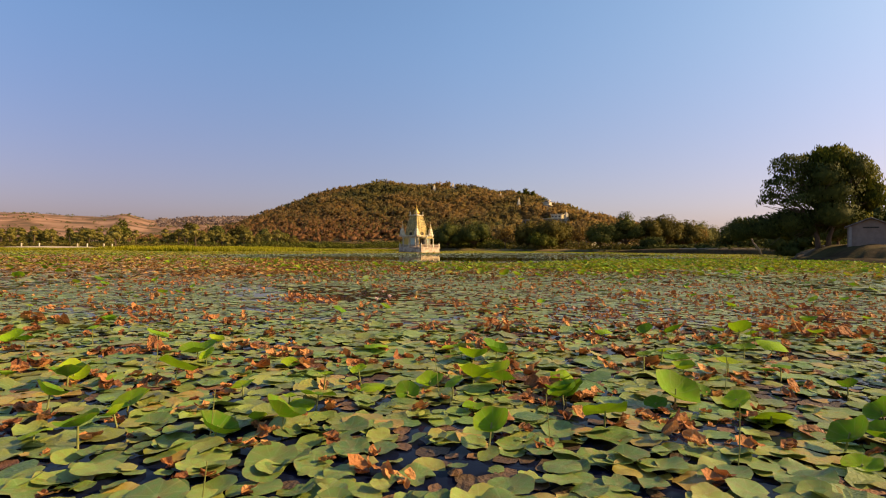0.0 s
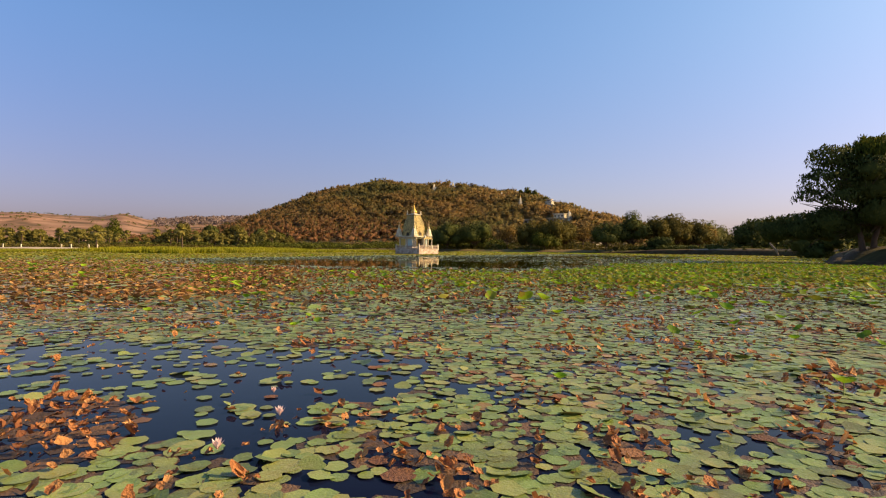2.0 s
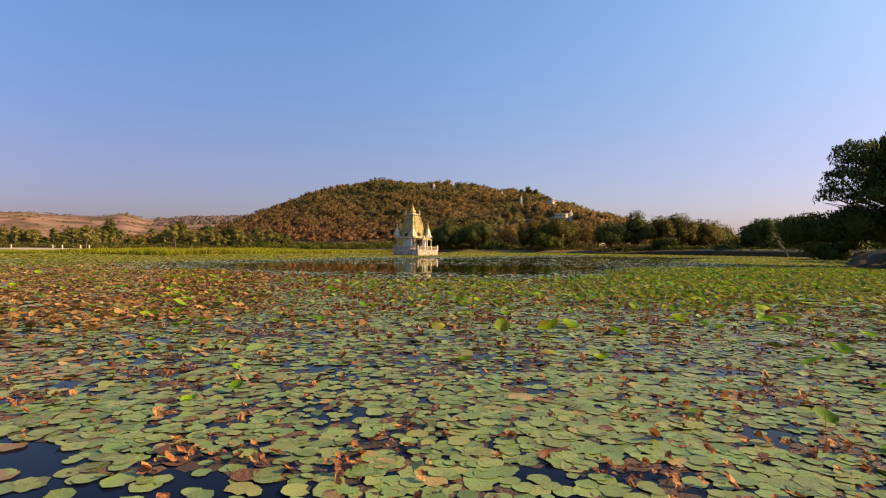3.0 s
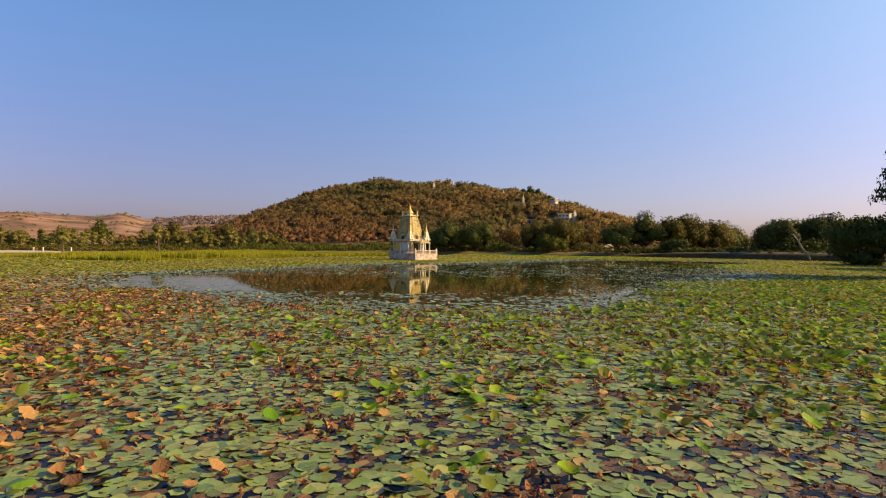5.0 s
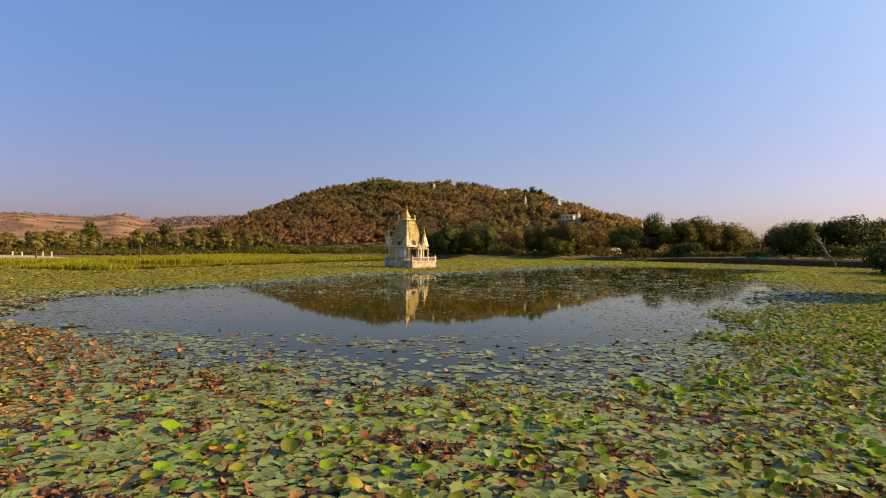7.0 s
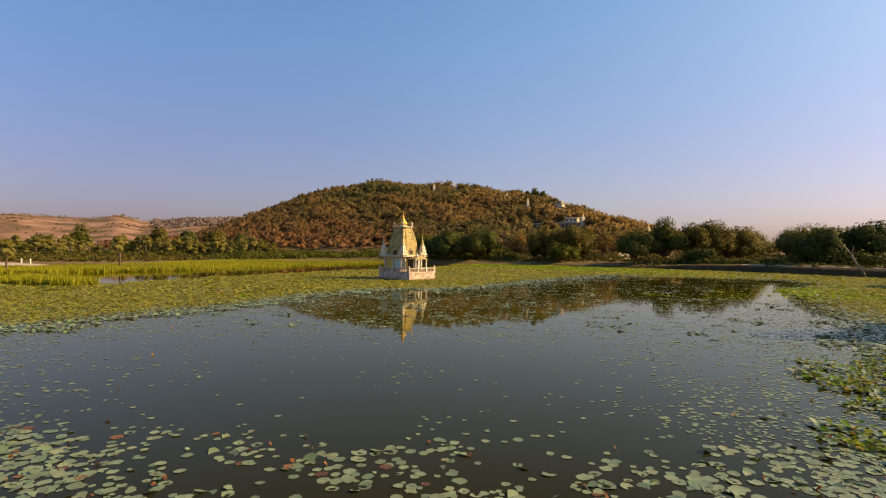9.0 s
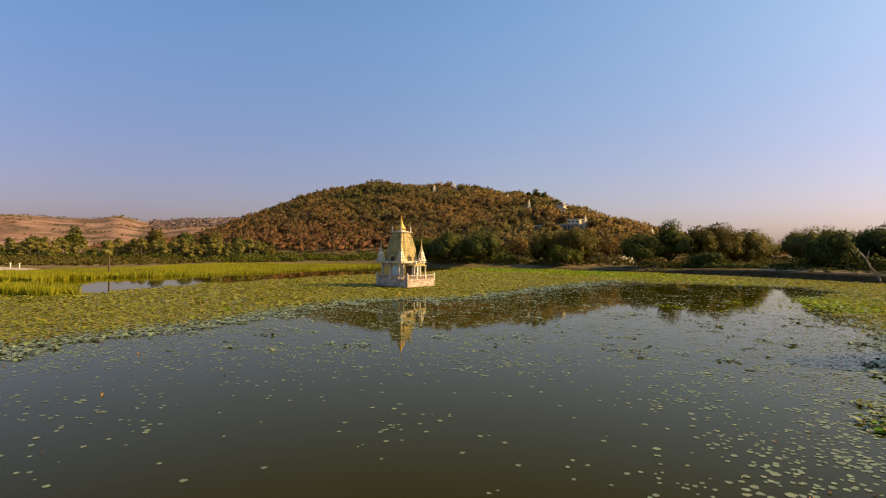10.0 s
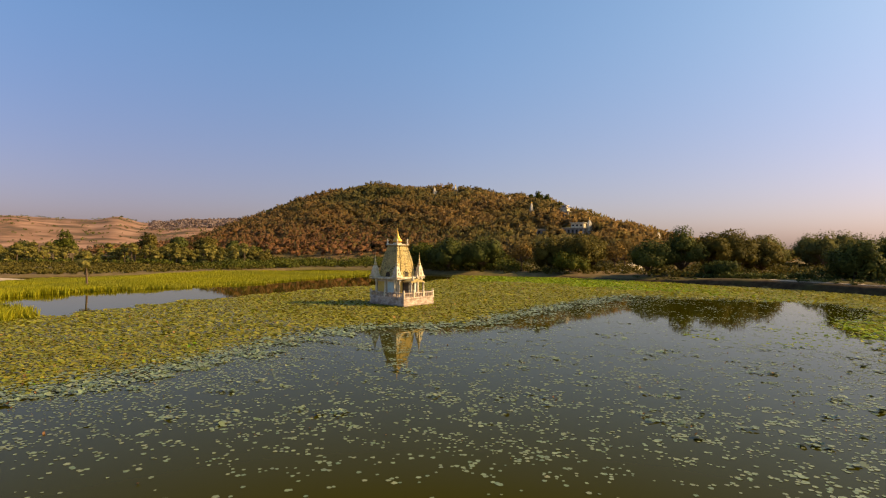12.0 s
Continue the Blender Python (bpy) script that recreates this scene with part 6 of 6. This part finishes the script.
        shapes = [pad_shape(rng, 11, w_, c_) for w_, c_ in ((0.03, 0), (0.06, 0.05), (0.09, 0.12), (0.04, -0.06), (0.12, 0.2), (0.03, 0.0))] if zi == 0 else ([low_pad(rng, 10, c_) for c_ in (0.02, 0.03, 0.05, 0.08, 0.02, 0.04)] if zi == 0.5 else [low_pad(rng, 8 if zi < 1.2 else (5 if zi < 3 else 4), c_) for c_ in ((0.02, 0.07, 0.12, 0.04, 0.03, 0.06) if zi < 1.2 else (0.03, 0.03, 0.03, 0.03))])
        one = pad
        if zi == 0:
            close = pad & (y < 5.5) & (np.abs(x - 0.4) < 1.8) & (y > 4.3)
            idx = np.where(close)[0][:300]
            for i in idx:
                near_pads.append((x[i], y[i], z[i] + (0.02 if rng.random() < 0.3 else 0), sz[i] * rng.uniform(0.7, 1.15), rng.uniform(0, 360), rng.normal(0, 8), rng.normal(0, 8)))
            one = pad.copy(); one[idx] = False
            ci = np.where(dry & (y < 6.4) & (np.abs(x - 0.4) < 3))[0][:150]
            for i in ci:
                near_dry.append((x[i], y[i], sz[i] * rng.uniform(0.5, 0.8), rng.uniform(0, 360), rng.normal(0, 14)))
            dry[ci] = False
            li = np.where(lot & (y > 5.0) & (y < 6.8) & (np.abs(x - 0.4) < 3.2))[0][:110]
            for i in li:
                near_lotus.append((x[i], y[i], rng.uniform(0.03, 0.16), sz[i] * rng.uniform(0.8, 1.3), rng.uniform(0, 360), max(-32, min(32, rng.normal(0, 18))), max(-32, min(32, rng.normal(0, 18)))))
            lot[li] = False
        # joined pads, split by material
        edge = poly_sd(x, y, OPEN)
        pale = one & (y > 36) & (zi > 0.8) & ((d < 0.55) | (rng.random(n) < smooth01(5, 1, edge) * smooth01(38, 44, y) * (1 - 0.8 * smooth01(24, 34, x))))
        matk = np.zeros(n, bool) if zi < 1.2 else ~pale & (d > 0.55) & (rng.random(n) < np.maximum(smooth01(52, 70, y + 8 * waves(x, y, 12, 2)), 0.6 * smooth01(9, 16, np.abs(x)) * smooth01(16, 34, y)))
        rot = one & (rng.random(n) < 0.015 + (0.16 - 0.06 * smooth01(18, 26, y)) * dry_zone(x, y)) & (zi < 2)
        tan = one & ~rot & (y < 56) & (rng.random(n) < 0.02 * smooth01(11, 17, y) + 0.46 * smooth01(-3, -11, x + 0.35 * np.maximum(y - 24, 0) + 2.5 * waves(x, y, 7, 4)) * smooth01(12, 21, y) * smooth01(62, 50, y))
        belt = one & (zi > 2.9) & (zi < 3.8) & (x > -6) & (poly_sd(x, y, LAKE) > -26 + 5 * waves(x, y, 14, 3)) & (rng.random(n) < 0.97 * smooth01(-6, 5, x) * smooth01(56, 24, x))
        rich = one & (zi == 0) & ~rot & ~tan & (rng.random(n) < smooth01(9.6, 7.0, y))
        one = one & ~rich
        for sel, m, nm in ((rich, RICHPAD, "weathered_pad_cover"), (tan & ~belt & ~pale, TANPAD, "withered_pad_cover"),
                            (one & ~matk & ~rot & ~belt & ~pale & ~tan, PAD, "lily_pad_cover"), (pale & ~rot & ~belt, PALE, "pale_pad_cover"), (one & matk & ~rot & ~belt & ~tan, MATPAD, "mat_leaf_cover"), (belt, BELT, "green_belt_cover"), (rot, ROT, "rotten_pad_cover")):
            s = np.where(sel)[0]
            if len(s):
                V, F, U = join_copies(shapes, rng.integers(0, len(shapes), len(s)), x[s], y[s], z[s], sz[s], rng, tilt[s])
                tagged(part_me(nm, mesh_from(nm, V, F, m, U, smooth=True), bed), kind="stuff")
        s = np.where(dry)[0]
        if len(s):
            cs = [clump_shape(rng, 3, 9, 2) if zi < 0.4 else (clump_shape(rng, 2, 7, 2) if zi < 0.8 else clump_shape(rng, 3, 5, 1) if zi < 1.2 else clump_shape(rng, 2, 5, 1) if zi < 2 else low_pad(rng, 5, 0.45)) for _ in range(7)]
            V, F, U = join_copies(cs, rng.integers(0, len(cs), len(s)), x[s], y[s], z[s] + np.where(y[s] > 9, 0.022, 0.005), sz[s] * rng.uniform(0.6, 1.3, len(s)) * (0.72 if zi < 0.4 else 0.56 if zi < 0.8 else 0.48 if zi < 1.2 else 0.5), rng, np.where(y[s] > 9, 0.5, 0.3), 0.85)
            tagged(part_me("dry_leaf_litter", mesh_from("dry_leaf_litter", V, F, DRY if zi < 0.8 else DRYDARK if zi < 1.2 else DRYMID, U, smooth=True), bed), kind="stuff")
        s = np.where(lot)[0]
        if len(s):
            ls = [pad_shape(rng, 10, 0.10, c, False) if zi < 2 else low_pad(rng, 6, abs(c)) for c in (0.25, 0.4, -0.2, 0.55)]
            lift = rng.uniform(0.03, 0.20, len(s)) * (1 if zi < 2 else 1.4)
            V, F, U = join_copies(ls, rng.integers(0, 4, len(s)), x[s], y[s], lift, sz[s] * rng.uniform(1.0, 1.6, len(s)) * (0.85 if zi < 0.8 else 1.0 - 0.3 * smooth01(22, 34, y[s])), rng, np.full(len(s), 0.32))
            me = mesh_from("lotus_leaf_cover", V, F, LOTUS if zi < 0.8 or zi == 2 else OLIVELOTUS, U, smooth=True)
            if 0.8 < zi < 2:              # young green leaves among the olive ones
                me.materials.append(LOTUS)
                young = np.floor(7.3 * (np.sin(np.floor(V[F[:, 0], 0] * 3.1) * 12.9898 + np.floor(V[F[:, 0], 1] * 3.1) * 78.233) * 43758.5 % 1)) < 5
                me.polygons.foreach_set("material_index", young.astype(np.int32))
            tagged(part_me("lotus_leaf_cover", me, bed), kind="stuff")
            if zi < 2:
                px, py = x[s], y[s]
                m = len(s)
                w = 0.006
                V = np.stack([np.stack([px + w * c, py + w * q, np.full(m, -0.1)], -1) for c, q in ((1, 0), (-0.5, 0.87), (-0.5, -0.87))] +
                             [np.stack([px + w * c, py + w * q, lift], -1) for c, q in ((1, 0), (-0.5, 0.87), (-0.5, -0.87))], 1).reshape(-1, 3)
                f = np.array([(0, 1, 4, 3), (1, 2, 5, 4), (2, 0, 3, 5)])
                F = (f[None] + (np.arange(m) * 6)[:, None, None]).reshape(-1, 4)
                tagged(part_me("stalk_cover", mesh_from("stalk_cover", V, F, STALK), bed), kind="stuff")
    # crowded small leaves standing just over the pads: yellow-green towards the open water, withered on the far side
    x, y = spread(rng, -40, 46, 18, 64, 0.16)
    g = smooth01(-7, 3, x + 0.10 * (y - 30) + 3 * waves(x, y, 8, 3)) * smooth01(23.5, 31, y + 2.5 * waves(x, y, 6, 5) - 3 * smooth01(5, 14, x))
    p = np.maximum((0.36 + 0.46 * smooth01(2, 12, x)) * (0.35 + 0.65 * smooth01(-0.5, 0.4, waves(x, y, 3.4, 31))) * g * (1 - 0.4 * smooth01(33, 38, y) * smooth01(48, 44, y)), 0.62 * smooth01(-3, -12, x + 0.42 * (y - 30)) * smooth01(19, 28, y))
    k = wedge(x, y) & (lily_density(x, y) > 0.85) & (rng.random(len(x)) < p * smooth01(63, 58, y))
    x, y, g = x[k], y[k], g[k]
    green = rng.random(len(x)) < 0.04 + 0.92 * g
    ls = [low_pad(rng, 5, c_) for c_ in (0.15, 0.3, 0.45, -0.25)]
    for sel, m, nm, lift in ((green, LOWLEAF, "raised_leaf_cover", 0.17), (~green, DRYMID, "withered_leaf_cover", 0.07)):
        q = np.where(sel)[0]
        V, F, U = join_copies(ls, rng.integers(0, 4, len(q)), x[q], y[q], rng.uniform(0.02, lift, len(q)), rng.uniform(0.06, 0.115, len(q)), rng, np.full(len(q), 0.5))
        tagged(part_me(nm, mesh_from(nm, V, F, m, U, smooth=True), bed), kind="stuff")
    # leaves close by: one object each on a few shared meshes
    pm = []
    for _ in range(7):
        V, F, U = pad_shape(rng, 18, rng.uniform(0.03, 0.11), rng.uniform(-0.05, 0.16))
        pm.append(mesh_from("lily_pad", V, F, PAD_NEAR, U, smooth=True))
    for x, y, z, s, a, tx, ty in near_pads:
        part_me("lily_pad", pm[int(rng.integers(7))], bed, m=pose(x, y, z, tx, ty, a) @ Matrix.Diagonal((s, s, s, 1)))
    dm = []
    for _ in range(8):
        V, F, U = clump_shape(rng, 2, 16, 3)
        dm.append(mesh_from("dry_leaf", V, F, DRY_NEAR, U, smooth=True))
    for x, y, s, a, tx in near_dry:
        part_me("dry_leaf", dm[int(rng.integers(8))], bed, m=pose(x, y, 0.015, tx, 0, a) @ Matrix.Diagonal((s, s, s, 1)))
    lm = []
    for c in (0.25, 0.45, -0.2, 0.6, 0.1):
        V, F, U = pad_shape(rng, 20, 0.09, c, False)
        lm.append(mesh_from("lotus_leaf", V, F, LOTUS_NEAR, U, smooth=True))
    vs, fs = [], []
    tube(vs, fs, [(0, 0, -1), (0.02, 0, -0.5), (0, 0, 0)], [0.006, 0.006, 0.005], 6)
    sm = mesh_from("stalk", vs, fs, STALK)
    for x, y, z, s, a, tx, ty in near_lotus:
        part_me("lotus_leaf", lm[int(rng.integers(5))], bed, m=pose(x, y, z, tx, ty, a) @ Matrix.Diagonal((s, s, s, 1)))
        part_me("stalk", sm, bed, m=pose(x, y, z, 0, 0, a) @ Matrix.Diagonal((1, 1, z + 0.1, 1)))
    # bare flower stalks standing over the leaves near the start
    for x, y, h, lean in ((-0.75, 5.2, 0.30, 8), (-0.42, 4.45, 0.22, 10), (1.02, 5.25, 0.30, -3), (1.9, 5.0, 0.34, 2), (0.35, 6.3, 0.36, -6), (-1.9, 6.6, 0.28, 5), (2.4, 6.2, 0.33, 4)):
        part_me("flower_stalk", sm, bed, m=pose(x, y, h, 0, lean, 0) @ Matrix.Diagonal((0.45, 0.45, h + 0.1, 1)))
    # pale buds and blossoms
    for x, y, z, s in ((-1.22, 13.81, 0.10, 0.035), (-1.15, 12.6, 0.05, 0.05), (2.3, 11.1, 0.10, 0.03), (-1.02, 13.4, 0.03, 0.05), (0.02, 37.0, 0.12, 0.06), (-9, 26, 0.1, 0.07), (-0.6, 41.5, 0.1, 0.07)):
        bm = bmesh.new()
        for k in range(10):
            a = k * 2.4
            op = 0.25 + 0.5 * (k / 10)
            d = Vector((math.cos(a) * op, math.sin(a) * op, 1)).normalized()
            q = Vector((-math.sin(a), math.cos(a), 0))
            v = [bm.verts.new(p) for p in ((0, 0, 0), tuple(d * 0.9 + q * 0.32), tuple(d * 1.7), tuple(d * 0.9 - q * 0.32))]
            bm.faces.new(v)
        bm.transform(pose(x, y, z) @ Matrix.Diagonal((s, s, s, 1)))
        part("lotus_bud", bm, PETAL, bed, "pale pink lotus bud")


def by_object(m):
    """The same leaf material with its chance taken from each object, for leaves that are objects."""
    c = m.copy()
    n, l = c.node_tree.nodes, c.node_tree.links
    info = n.new("ShaderNodeObjectInfo")
    for k in list(l):
        if k.from_node.bl_idname == "ShaderNodeNewGeometry":
            to = k.to_socket
            l.remove(k)
            l.new(info.outputs["Random"], to)
    return c


PAD_NEAR, DRY_NEAR, LOTUS_NEAR = by_object(RICHPAD), by_object(DRY), by_object(LOTUS)
build_lilies()
